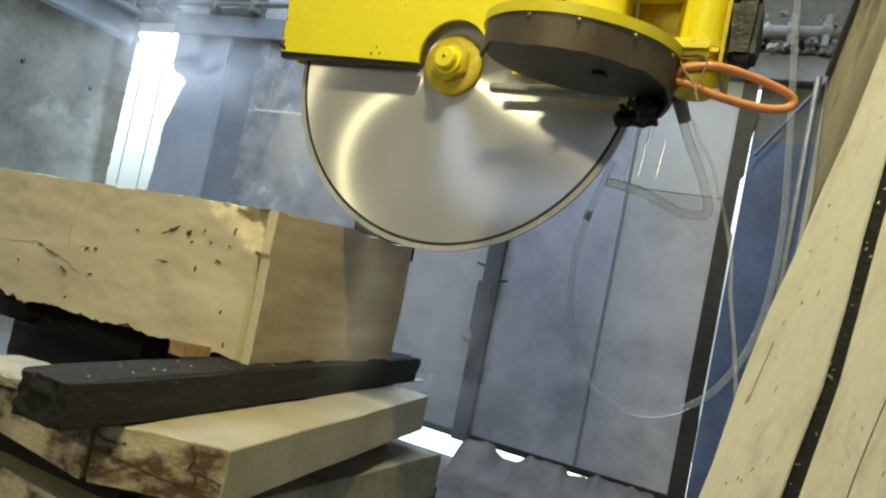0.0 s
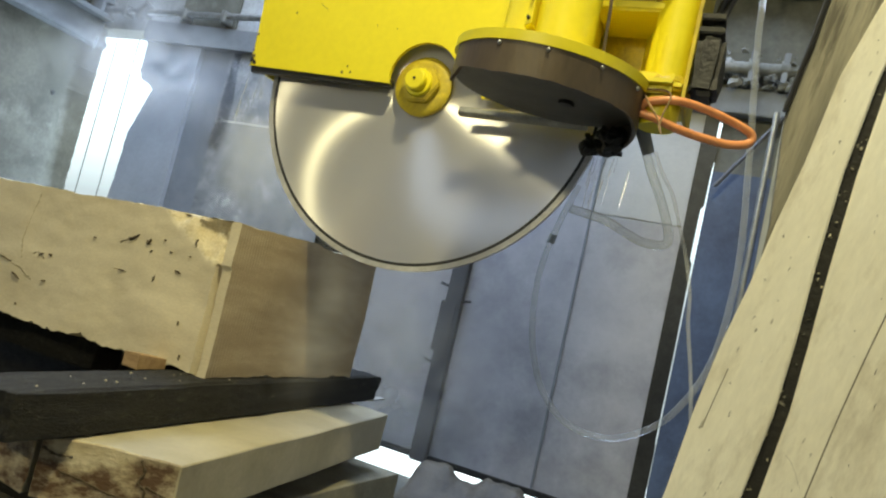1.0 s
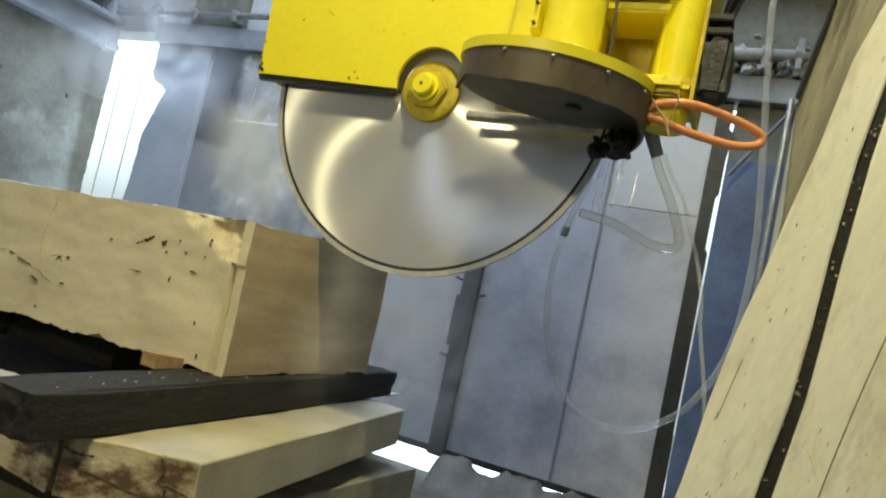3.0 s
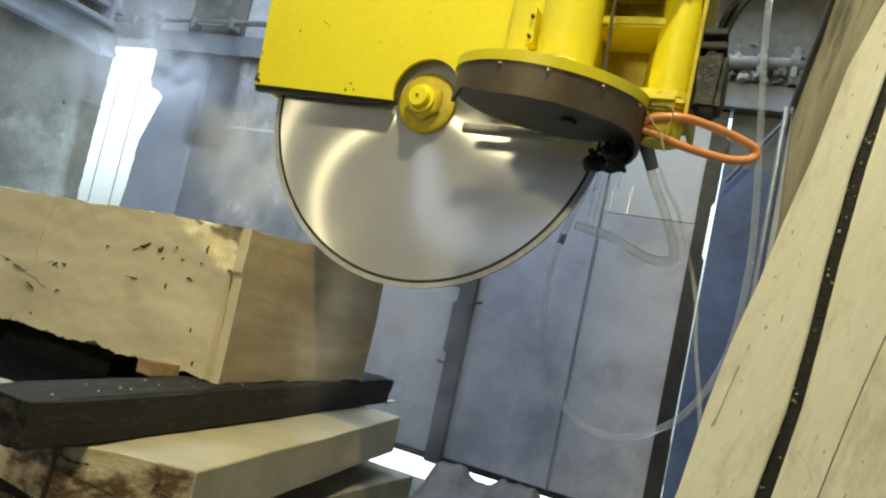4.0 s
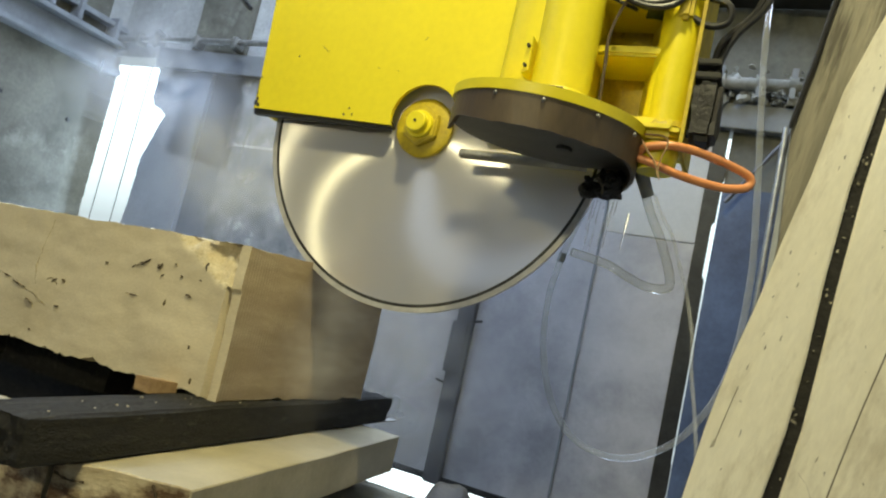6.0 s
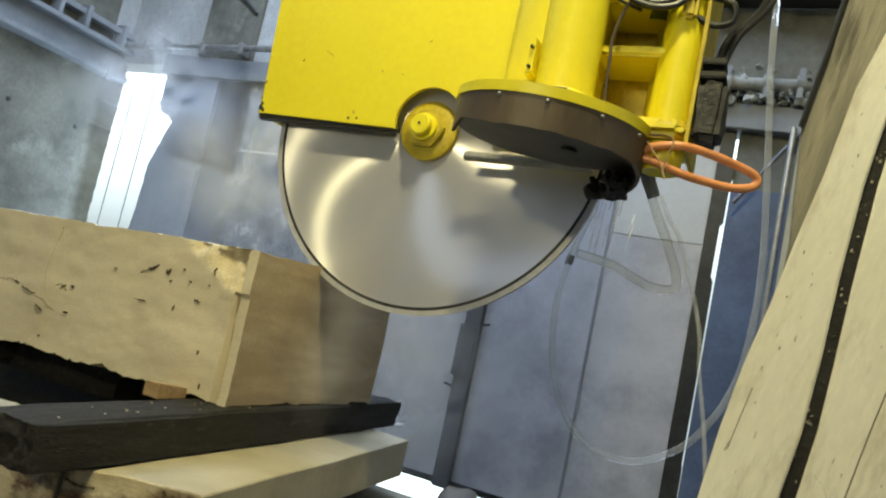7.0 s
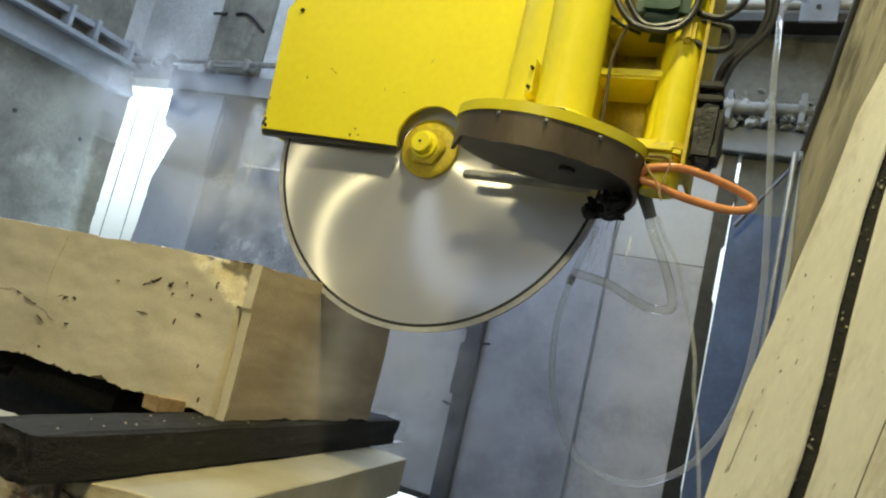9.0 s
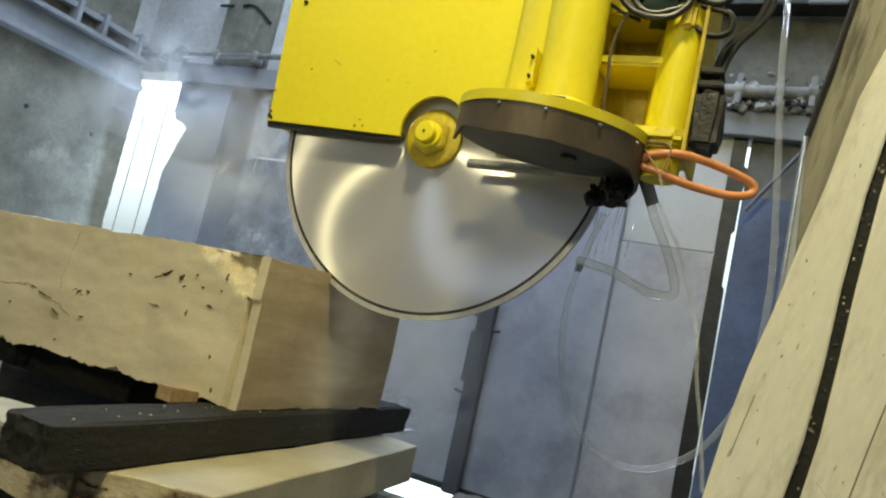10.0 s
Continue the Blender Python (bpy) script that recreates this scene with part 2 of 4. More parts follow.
def mist_material(name, most):
    """Fine spray in the air: thins out to nothing towards the edge of its patch, in wisps."""
    m = bpy.data.materials.new(name)
    m.use_nodes = True
    n, ln = m.node_tree.nodes, m.node_tree.links
    b = n["Principled BSDF"]
    b.inputs["Base Color"].default_value, b.inputs["Roughness"].default_value = (0.88, 0.90, 0.92, 1), 1.0
    b.inputs["Specular IOR Level"].default_value = 0.0
    tc, off, flat, far = n.new("ShaderNodeTexCoord"), n.new("ShaderNodeVectorMath"), n.new("ShaderNodeVectorMath"), n.new("ShaderNodeVectorMath")
    off.operation, off.inputs[1].default_value = "SUBTRACT", (0.5, 0.5, 0.5)
    flat.operation, flat.inputs[1].default_value = "MULTIPLY", (2, 0, 2)
    far.operation = "LENGTH"
    ln.new(tc.outputs["Generated"], off.inputs[0])
    ln.new(off.outputs[0], flat.inputs[0])
    ln.new(flat.outputs[0], far.inputs[0])
    fade, wisp, nz, mul = n.new("ShaderNodeMapRange"), n.new("ShaderNodeMapRange"), n.new("ShaderNodeTexNoise"), n.new("ShaderNodeMath")
    fade.interpolation_type = "SMOOTHSTEP"
    fade.inputs["From Min"].default_value, fade.inputs["From Max"].default_value = 1.0, 0.1
    ln.new(far.outputs["Value"], fade.inputs[0])
    nz.inputs["Scale"].default_value, nz.inputs["Detail"].default_value, nz.inputs["Distortion"].default_value = 2.2, 5.0, 0.8
    ln.new(tc.outputs["Object"], nz.inputs["Vector"])
    wisp.inputs["From Min"].default_value, wisp.inputs["From Max"].default_value, wisp.inputs["To Max"].default_value = 0.36, 0.68, most
    ln.new(nz.outputs[0], wisp.inputs[0])
    mul.operation = "MULTIPLY"
    ln.new(fade.outputs[0], mul.inputs[0])
    ln.new(wisp.outputs[0], mul.inputs[1])
    ln.new(mul.outputs[0], b.inputs["Alpha"])
    return m


CLEAR = clear_plastic("clear_hose")
MIST = mist_material("water_mist", 0.34)
VEIL = mist_material("falling_spray", 0.12)
SPRAY = mist_material("dense_spray", 0.42)
BROWN_INNER = mat("dark_brown_paint", (0.13, 0.105, 0.03), 0.4, second=(0.055, 0.045, 0.02), scale=12, fine=60, bump=0.3)
WATER = sheer("water", (0.75, 0.78, 0.80), 0.80, 0.08)
WOOD = mat("raw_wood", (0.42, 0.28, 0.14), 0.8, second=(0.30, 0.19, 0.09), scale=10, fine=80, stretch=(1, 6, 6), bump=0.3)


SPIRAL = -0.08


def blade_steel():
    m = bpy.data.materials.new("turned_steel")
    m.use_nodes = True
    n, ln = m.node_tree.nodes, m.node_tree.links
    b = n["Principled BSDF"]
    b.inputs["Base Color"].default_value = (0.86, 0.83, 0.79, 1)
    b.inputs["Metallic"].default_value, b.inputs["Roughness"].default_value, b.inputs["Anisotropic"].default_value = 0.74, 0.32, 1.0
    tg = n.new("ShaderNodeTangent")
    tg.direction_type, tg.axis = "RADIAL", "Y"
    ln.new(tg.outputs[0], b.inputs["Tangent"])
    # grinding marks run slightly spiral: they turn with the radius
    tc, ln3 = n.new("ShaderNodeTexCoord"), n.new("ShaderNodeVectorMath")
    ln3.operation = "LENGTH"
    ln.new(tc.outputs["Object"], ln3.inputs[0])
    mr = n.new("ShaderNodeMapRange")
    mr.inputs["From Min"].default_value, mr.inputs["From Max"].default_value = 0.08, 0.53
    ln.new(ln3.outputs["Value"], mr.inputs[0])
    bend, turn = n.new("ShaderNodeMath"), n.new("ShaderNodeMapRange")
    bend.operation, bend.inputs[1].default_value = "POWER", 2.4
    ln.new(mr.outputs[0], bend.inputs[0])
    turn.inputs["To Min"].default_value, turn.inputs["To Max"].default_value = 0.283, 0.283 + SPIRAL
    ln.new(bend.outputs[0], turn.inputs[0])
    ln.new(turn.outputs[0], b.inputs["Anisotropic Rotation"])
    return m


BLADE = blade_steel()
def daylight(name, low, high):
    """Glow that stands in for bright open air, weaker towards the ground."""
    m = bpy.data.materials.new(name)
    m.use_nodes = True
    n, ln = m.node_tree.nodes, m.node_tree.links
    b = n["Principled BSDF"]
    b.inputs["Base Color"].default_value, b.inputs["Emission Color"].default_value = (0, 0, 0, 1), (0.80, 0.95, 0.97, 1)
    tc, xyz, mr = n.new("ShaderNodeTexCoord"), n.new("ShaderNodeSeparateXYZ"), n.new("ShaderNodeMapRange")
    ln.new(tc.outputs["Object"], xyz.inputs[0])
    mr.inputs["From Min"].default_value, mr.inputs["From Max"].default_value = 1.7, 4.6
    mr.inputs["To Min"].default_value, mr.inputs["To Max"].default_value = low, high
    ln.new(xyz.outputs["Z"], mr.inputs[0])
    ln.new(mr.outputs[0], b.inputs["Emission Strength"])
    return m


GLOW = daylight("daylight_glow", 0.9, 3.4)
YARD_GLOW = daylight("glowing_yard", 3.2, 3.2)


# ---- mesh helpers ----
def box(bm, x0, x1, y0, y1, z0, z1, bevel=0.0):
    r = bmesh.ops.create_cube(bm, size=1.0, matrix=Matrix.LocRotScale(((x0 + x1) / 2, (y0 + y1) / 2, (z0 + z1) / 2), None, (x1 - x0, y1 - y0, z1 - z0)))
    if bevel:
        edges = {e for v in r["verts"] for e in v.link_edges}
        bmesh.ops.bevel(bm, geom=list(edges), offset=bevel, segments=2, affect="EDGES")
    return bm


def prism(bm, outline, lo, hi, axis="y"):
    """An outline drawn out from lo to hi along an axis; outline is in the two other axes, in order."""
    def at(p, d):
        return {"x": (d, p[0], p[1]), "y": (p[0], d, p[1]), "z": (p[0], p[1], d)}[axis]
    a = [bm.verts.new(at(p, lo)) for p in outline]
    b = [bm.verts.new(at(p, hi)) for p in outline]
    bm.faces.new(a), bm.faces.new(b[::-1])
    for i in range(len(a)):
        j = (i + 1) % len(a)
        bm.faces.new((a[i], b[i], b[j], a[j]))
    bmesh.ops.recalc_face_normals(bm, faces=bm.faces)
    return bm


def rod(bm, p, q, r, r2=None, sides=24):
    p, q = Vector(p), Vector(q)
    turn = (q - p).to_track_quat("Z", "Y").to_matrix().to_4x4()
    bmesh.ops.create_cone(bm, cap_ends=True, segments=sides, radius1=r, radius2=r if r2 is None else r2, depth=(q - p).length, matrix=Matrix.Translation((p + q) / 2) @ turn)
    return bm


def smooth_path(points, steps=8):
    pts = [Vector(p) for p in points]
    pts = [pts[0] * 2 - pts[1], *pts, pts[-1] * 2 - pts[-2]]
    out = []
    for i in range(1, len(pts) - 2):
        a, b, c, d = pts[i - 1:i + 3]
        for s in range(steps):
            u = s / steps
            out.append(0.5 * (2 * b + (c - a) * u + (2 * a - 5 * b + 4 * c - d) * u * u + (3 * b - a - 3 * c + d) * u ** 3))
    return out + [pts[-2]]


def tube(bm, points, r, sides=10, steps=8, wobble=0.0):
    path = smooth_path(points, steps)
    rings, side = [], None
    for i, p in enumerate(path):
        t = (path[min(i + 1, len(path) - 1)] - path[max(i - 1, 0)]).normalized()
        if side is None:
            side = t.orthogonal().normalized()
        side = (side - t * side.dot(t)).normalized()
        up = t.cross(side)
        k = r * (1 + wobble * math.sin(i * 1.7))
        rings.append([bm.verts.new(p + k * (math.cos(a) * side + math.sin(a) * up)) for a in (2 * math.pi * j / sides for j in range(sides))])
    for a, b in zip(rings, rings[1:]):
        for j in range(sides):
            bm.faces.new((a[j], a[(j + 1) % sides], b[(j + 1) % sides], b[j]))
    bm.faces.new(rings[0][::-1]), bm.faces.new(rings[-1])
    return bm


def link(name, bm, material):
    me = bpy.data.meshes.new(name)
    bm.to_mesh(me)
    bm.free()
    for m in material if isinstance(material, (list, tuple)) else [material]:
        me.materials.append(m)
    return new(name, me)


def soften(ob, degrees=35):
    me = ob.data
    me.polygons.foreach_set("use_smooth", [True] * len(me.polygons))
    me.set_sharp_from_angle(angle=radians(degrees))
    return ob


def part(name, bm, material, parent, label="", smooth=35):
    ob = soften(link(name, bm, material), smooth)
    ob.parent = parent
    return tagged(ob, label=label) if label else ob


def thing(name, label, category, group="", kind=""):
    return tagged(new(name), label, category, group, kind)


def solid(name, bm, material, label, category="", kind="", smooth=35, group=""):
    return tagged(soften(link(name, bm, material), smooth), label, category, group, kind)


def B():
    return bmesh.new()


def rough(bm, amount, size, seed=0.0, cuts=0, keep=None):
    """Uneven edges and faces by noise."""
    if cuts:
        bmesh.ops.subdivide_edges(bm, edges=bm.edges[:], cuts=cuts, use_grid_fill=True)
    for v in bm.verts:
        k = 1.0 if keep is None else keep(v.co)
        if k:
            v.co += k * amount * noise.turbulence_vector(v.co * size + Vector((seed, seed * 2, 0)), 3, False)
    return bm

# ---- the hall ----
def hall():
    d = 5.15
    solid("floor", box(B(), -16, 6, -6.3, 12, -0.4, -0.16), FLOOR, "wet dark grey concrete floor with grit", kind="structure")
    # left wall with a rail on it
    solid("wall_west", box(B(), -6.9, -6.62, -6, 4.95, -0.16, 6), OLDCONC, "stained dark grey concrete side wall", kind="structure")
    # back wall in panels, left to right
    ragged = [(-5.47, -0.16), (-5.47, 3.19), (-5.93, 3.19)]
    edge = [(-5.92, 3.15), (-5.915, 2.98), (-5.91, 2.83), (-5.87, 2.76), (-5.75, 2.71), (-5.68, 2.645), (-5.72, 2.58), (-5.79, 2.38), (-5.86, 2.17), (-5.86, 1.95), (-5.87, 1.70), (-5.89, 1.45), (-5.90, 0.9), (-5.90, -0.16)]
    line = []
    for (xa, za), (xb, zb) in zip(edge, edge[1:]):
        for k in range(6):
            u = k / 6
            z = za + (zb - za) * u
            line.append((xa + (xb - xa) * u + 0.02 * noise.noise((0, 3.0, z * 23)) + 0.014 * noise.noise((7, 1.0, z * 60)), z))
    solid("wall_panel_1", prism(B(), ragged + line + [edge[-1]], d, d + 0.12), PANEL_LIGHT, "blue-grey wall sheet with a torn edge beside a bright opening", kind="structure")
    solid("wall_panel_2", box(B(), -5.47, -5.19, d - 0.01, d + 0.12, -0.16, 3.19), PANEL_LIGHT, "blue-grey wall sheet", kind="structure")
    solid("wall_panel_3", box(B(), -5.19, -4.80, d + 0.04, d + 0.16, -0.16, 3.19), PANEL_DARK, "dark slate-grey wall strip", kind="structure")
    bm = box(B(), -4.80, -2.9, d, d + 0.2, -0.16, 3.19)
    solid("wall_panel_4", bm, WETCONC, "splashed grey concrete wall with white lime marks", kind="structure")
    for x0, x1, z in ((-4.70, -4.0, 2.44),):
        solid("mortar_ledge", box(B(), x0, x1, d - 0.005, d + 0.01, z - 0.01, z + 0.01, 0.003), PALEWALL, "pale lime line across the concrete", kind="structure")
    # wall above the beam
    jamb = []
    for k in range(91):
        z = -0.16 + 3.43 * k / 90
        jamb.append((-6.658 + 0.02 * noise.noise((2.0, 5.0, z * 19)) + 0.012 * noise.noise((4.0, 5.0, z * 55)), z))
    solid("wall_jamb", prism(B(), [(-6.90, 3.27), (-6.90, -0.16)] + jamb, 4.95, d + 0.11), OLDCONC, "ragged concrete edge beside the bright opening", kind="structure")
    upper = box(B(), -5.94, -2.4, d + 0.03, d + 0.3, 3.2, 6)
    box(upper, -6.9, -5.94, d + 0.03, d + 0.3, 3.275, 6)
    box(upper, -6.9, -6.625, 4.95, d + 0.03, 3.275, 6)
    solid("wall_north_upper_1", upper, LIGHT_UPPER, "stained lighter grey wall above the beam", kind="structure")
    # upper wall in two tones: left part lighter, right part darker
    solid("wall_north_upper_2", box(B(), -2.4, 4.0, d + 0.03, d + 0.3, 3.1, 6), OLDCONC, "darker grey concrete wall above the door beam", kind="structure")
    lintel = prism(B(), [(-5.94, 3.155), (0.3, 2.98), (0.3, 3.160), (-5.94, 3.365)], d - 0.06, d + 0.2)
    bmesh.ops.bevel(lintel, geom=lintel.edges[:], offset=0.006, segments=2, affect="EDGES")
    solid("lintel_beam", lintel, STEELBEAM, "grey painted steel beam across the wall", kind="structure")
    solid("concrete_pillar", box(B(), -5.55, -4.85, d - 0.02, d + 0.03, 3.205, 5.9, 0.01), OLDCONC, "stained concrete pillar above the beam", kind="structure")
    solid("wall_panel_5", box(B(), -0.2865, 4.0, d + 0.02, d + 0.2, -0.16, 2.58), BLUEWALL, "dark blue tarpaulin-covered wall", kind="structure")
    solid("wall_panel_6", box(B(), -0.2865, 4.0, d + 0.03, d + 0.2, 2.58, 3.1), OLDCONC, "mottled grey wall above the blue sheet", kind="structure")
    # unseen closing walls and ceiling, kept pale to bounce light onto the blade
    solid("wall_south", box(B(), -6.9, 4.3, -6.3, -6, -0.16, 6), PALEWALL, "unseen pale wall that bounces light", kind="structure")
    solid("wall_east", box(B(), 3.0, 3.3, -6, d, -0.16, 6), PALEWALL, "unseen pale wall that bounces light", kind="structure")
    roof = B()
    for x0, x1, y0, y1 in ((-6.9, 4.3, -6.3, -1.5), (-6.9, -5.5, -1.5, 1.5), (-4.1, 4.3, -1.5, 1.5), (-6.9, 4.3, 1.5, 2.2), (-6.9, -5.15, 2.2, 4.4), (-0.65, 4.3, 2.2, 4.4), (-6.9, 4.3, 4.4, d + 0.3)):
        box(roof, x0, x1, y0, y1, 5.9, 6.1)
    solid("ceiling", roof, PALEWALL, "unseen pale ceiling with two openings added for the daylight", kind="structure")
    # ground and backdrop outside emit light themselves, in place of daylight
    solid("ground_outside", box(B(), -16, 3, d + 0.065, 7.9, -0.162, -0.150), YARD_GLOW, "glowing ground standing in for the daylit yard outside", kind="structure")
    solid("backdrop", box(B(), -16, 3, 8.0, 8.05, -0.3, 7), GLOW, "glowing backdrop standing in for daylight outside", kind="structure")
    # posts seen in the opening
    for x in (-7.64, -7.274):
        solid("fence_post", rod(B(), (x, 6.2, -0.16), (x, 6.2, 5), 0.006), STEELBEAM, "thin pale upright post outside the opening", "post", group="posts outside")


def sliding_door():
    d = 5.15
    door = thing("sliding_door", "grey sheet-metal sliding door with daylight leaking round it", "door")
    part("sheet", box(B(), -2.95, -2.03, d + 0.01, d + 0.05, 0.03, 3.1, 0.004), DOOR, door)
    part("sheet", box(B(), -1.90, -1.074, d + 0.01, d + 0.05, 0.03, 3.08, 0.004), DOOR, door)
    part("sheet", box(B(), -1.062, -0.405, d + 0.012, d + 0.05, 0.03, 2.14, 0.004), DOOR, door)
    part("upper_panel", box(B(), -1.062, -0.405, d + 0.014, d + 0.05, 2.145, 3.06, 0.004), WHITEPANEL, door, "pale cream upper panel")
    part("seam", box(B(), -1.076, -1.060, d + 0.002, d + 0.04, 0.03, 3.06), STEELBEAM, door)
    post = part("post", box(B(), -2.035, -1.90, d - 0.05, d + 0.05, 0.0, 3.06, 0.008), HAZED_STEEL, door, "dark steel door post with welded hooks")
    for z, s in ((1.37, -1), (1.27, 1), (0.76, -1)):
        x = -2.035 if s < 0 else -1.90
        part("hook", rod(B(), (x, d - 0.03, z), (x + 0.07 * s, d - 0.03, z + 0.015), 0.01, sides=8), DARKSTEEL, post)
    part("plate", box(B(), -2.06, -1.93, d - 0.06, d - 0.045, 0.85, 1.25, 0.004), HAZED_STEEL, post)
    part("edge_post", prism(B(), [(-0.405, -0.16), (-0.290, -0.16), (-0.292, 0.6), (-0.298, 0.62), (-0.296, 1.2), (-0.301, 1.9), (-0.319, 1.93), (-0.317, 2.30), (-0.298, 2.33), (-0.296, 2.6), (-0.2835, 2.7), (-0.2835, 2.78), (-0.308, 2.8), (-0.308, 3.0), (-0.405, 3.0)], d + 0.01, d + 0.06), DARKSTEEL, door, "black steel post along the gap")
    part("bottom_rail", box(B(), -2.95, -0.405, d - 0.01, d + 0.06, 0.012, 0.06, 0.004), DARKSTEEL, door)


def sludge():
    bm = B()
    bmesh.ops.create_grid(bm, x_segments=90, y_segments=40, size=0.5)
    for v in bm.verts:
        x, y = -1.75 + v.co.x * 3.0, 4.15 + v.co.y * 1.9
        rise = max(0.0, min(1.0, (x + 1.93) / 0.10))
        dip = 0.075 * math.exp(-((x + 1.48) / 0.11) ** 4) + 0.045 * math.exp(-((x + 0.98) / 0.10) ** 4)
        ridge = math.exp(-((y - 4.92) / 0.16) ** 2)
        z = -0.165 + 0.03 * max(0, noise.noise((x * 2, y * 2, 0))) + rise * ridge * (0.255 - dip + 0.012 * noise.noise((x * 5.5, 1.5, 0)) + 0.02 * noise.noise((x * 17, y * 9, 4)))
        edge = min(1, (0.5 - max(abs(v.co.x), abs(v.co.y))) * 14)
        v.co = (x, y, -0.17 + (z + 0.17) * edge)
    solid("sludge_heap", rough(bm, 0.012, 9, 4), SLUDGE, "wet grey stone sludge heaped along the door", kind="structure", smooth=60)


def wall_pipes():
    d = 5.15
    p = thing("wall_pipe", "galvanised water pipe with clamps along the wall beam", "pipe")
    part("pipe", rod(B(), (-6.5, d - 0.1, 3.42), (-4.4, d - 0.1, 3.44), 0.03), PLAINSTEEL, p)
    for x in (-6.2, -5.95, -5.4, -4.9):
        part("clamp", box(B(), x - 0.03, x + 0.03, d - 0.15, d - 0.02, 3.36, 3.48, 0.01), PLAINSTEEL, p)
    part("valve", rod(B(), (-6.0, d - 0.12, 3.36), (-5.9, d - 0.12, 3.5), 0.05), PLAINSTEEL, p)
    q = thing("wall_pipe", "grey muddy pipe with flanges above the door beam", "pipe")
    part("pipe", rod(B(), (-0.9, d - 0.1, 3.31), (0.6, d - 0.1, 3.31), 0.045), CONCRETE, q)
    for x in (-0.42, -0.16, 0.05):
        part("flange", rod(B(), (x - 0.03, d - 0.1, 3.31), (x + 0.03, d - 0.1, 3.31), 0.068), CONCRETE, q)
        part("bracket", box(B(), x - 0.02, x + 0.02, d - 0.16, d + 0.03, 3.2, 3.42, 0.006), STEELBEAM, q)
    # mud heaped behind the pipe
    r = thing("wall_rail", "grey steel channel rail fixed along the concrete side wall", "rail")
    part("channel", box(B(), -6.62, -6.45, -4, d - 0.02, 3.02, 3.08, 0.006), STEELBEAM, r)
    part("web", box(B(), -6.62, -6.58, -4, d - 0.02, 3.08, 3.32, 0.004), STEELBEAM, r)
    part("flange", box(B(), -6.62, -6.45, -4, d - 0.02, 3.32, 3.37, 0.006), STEELBEAM, r)
    part("upper_angle", box(B(), -6.62, -6.50, 3.2, d - 0.02, 3.50, 3.56, 0.006), STEELBEAM, r)
    for y in (4.2, 4.5, 4.95):
        part("bracket", box(B(), -6.60, -6.46, y, y + 0.05, 3.37, 3.6, 0.006), STEELBEAM, r)
    hook = thing("wall_hook", "bent rusty steel hooks on the concrete pillar", "hook")
    part("bar", rod(B(), (-5.63, d - 0.03, 4.02), (-5.45, d - 0.03, 4.02), 0.016, sides=8), DARKSTEEL, hook)
    part("bar", tube(B(), [(-5.32, d - 0.03, 4.02), (-5.18, d - 0.03, 4.02), (-5.05, d - 0.03, 3.95), (-4.9, d - 0.03, 3.83)], 0.016, 8), DARKSTEEL, hook)
    top = thing("ceiling_pipe", "pale pipe with a grey bracket plate high on the wall", "pipe")
    part("pipe", rod(B(), (-0.9, 4.98, 4.075), (1.2, 4.98, 4.075), 0.04), WHITEPANEL, top)
    part("rail", box(B(), -0.9, 1.2, 4.96, 5.15, 3.93, 4.0, 0.006), DARKSTEEL, top)
    part("bracket", box(B(), -0.07, 0.17, 4.92, 4.95, 3.91, 4.16, 0.006), STEELBEAM, top)
    part("bolt", rod(B(), (0.04, 4.91, 4.02), (0.04, 4.92, 4.02), 0.018, sides=6), DARKSTEEL, top)
    rnd = random.Random(17)
    lumps = B()
    for i in range(260):
        x = rnd.uniform(-0.75, 0.45)
        bmesh.ops.create_icosphere(lumps, subdivisions=1, radius=rnd.uniform(0.008, 0.032), matrix=Matrix.Translation((x, d + rnd.uniform(-0.14, 0.03), 3.185 + rnd.uniform(0.0, 0.30) * rnd.random())))
    solid("mortar_lumps", rough(lumps, 0.02, 25), CONCRETE, "crumbly mortar and sludge on the wall beam", "mortar", kind="stuff")
    # holes: black stubs whose colour stands in for the dark inside
    for y, z in ((4.078, 2.421), (4.812, 2.404)):
        solid("anchor_hole", rod(B(), (-6.63, y, z), (-6.612, y, z), 0.028, 0.02, sides=12), MUD_AND_HOLE, "dark anchor hole in the side wall", kind="structure")
    br = thing("diagonal_brace", "thin dark steel brace across the corner", "brace")
    part("bar", rod(B(), (-0.25, 5.03, 2.44), (0.10, 5.03, 2.98), 0.014, sides=8), HAZED_STEEL, br)
    for x in (0.05, 0.12):
        c = thing("upright_pipe", "pale grey upright pipe in the corner", "pipe", "corner pipes")
        part("pipe", rod(B(), (x, 5.02, -0.16), (x, 5.02, 3.0), 0.02, sides=12), PLAINSTEEL, c)


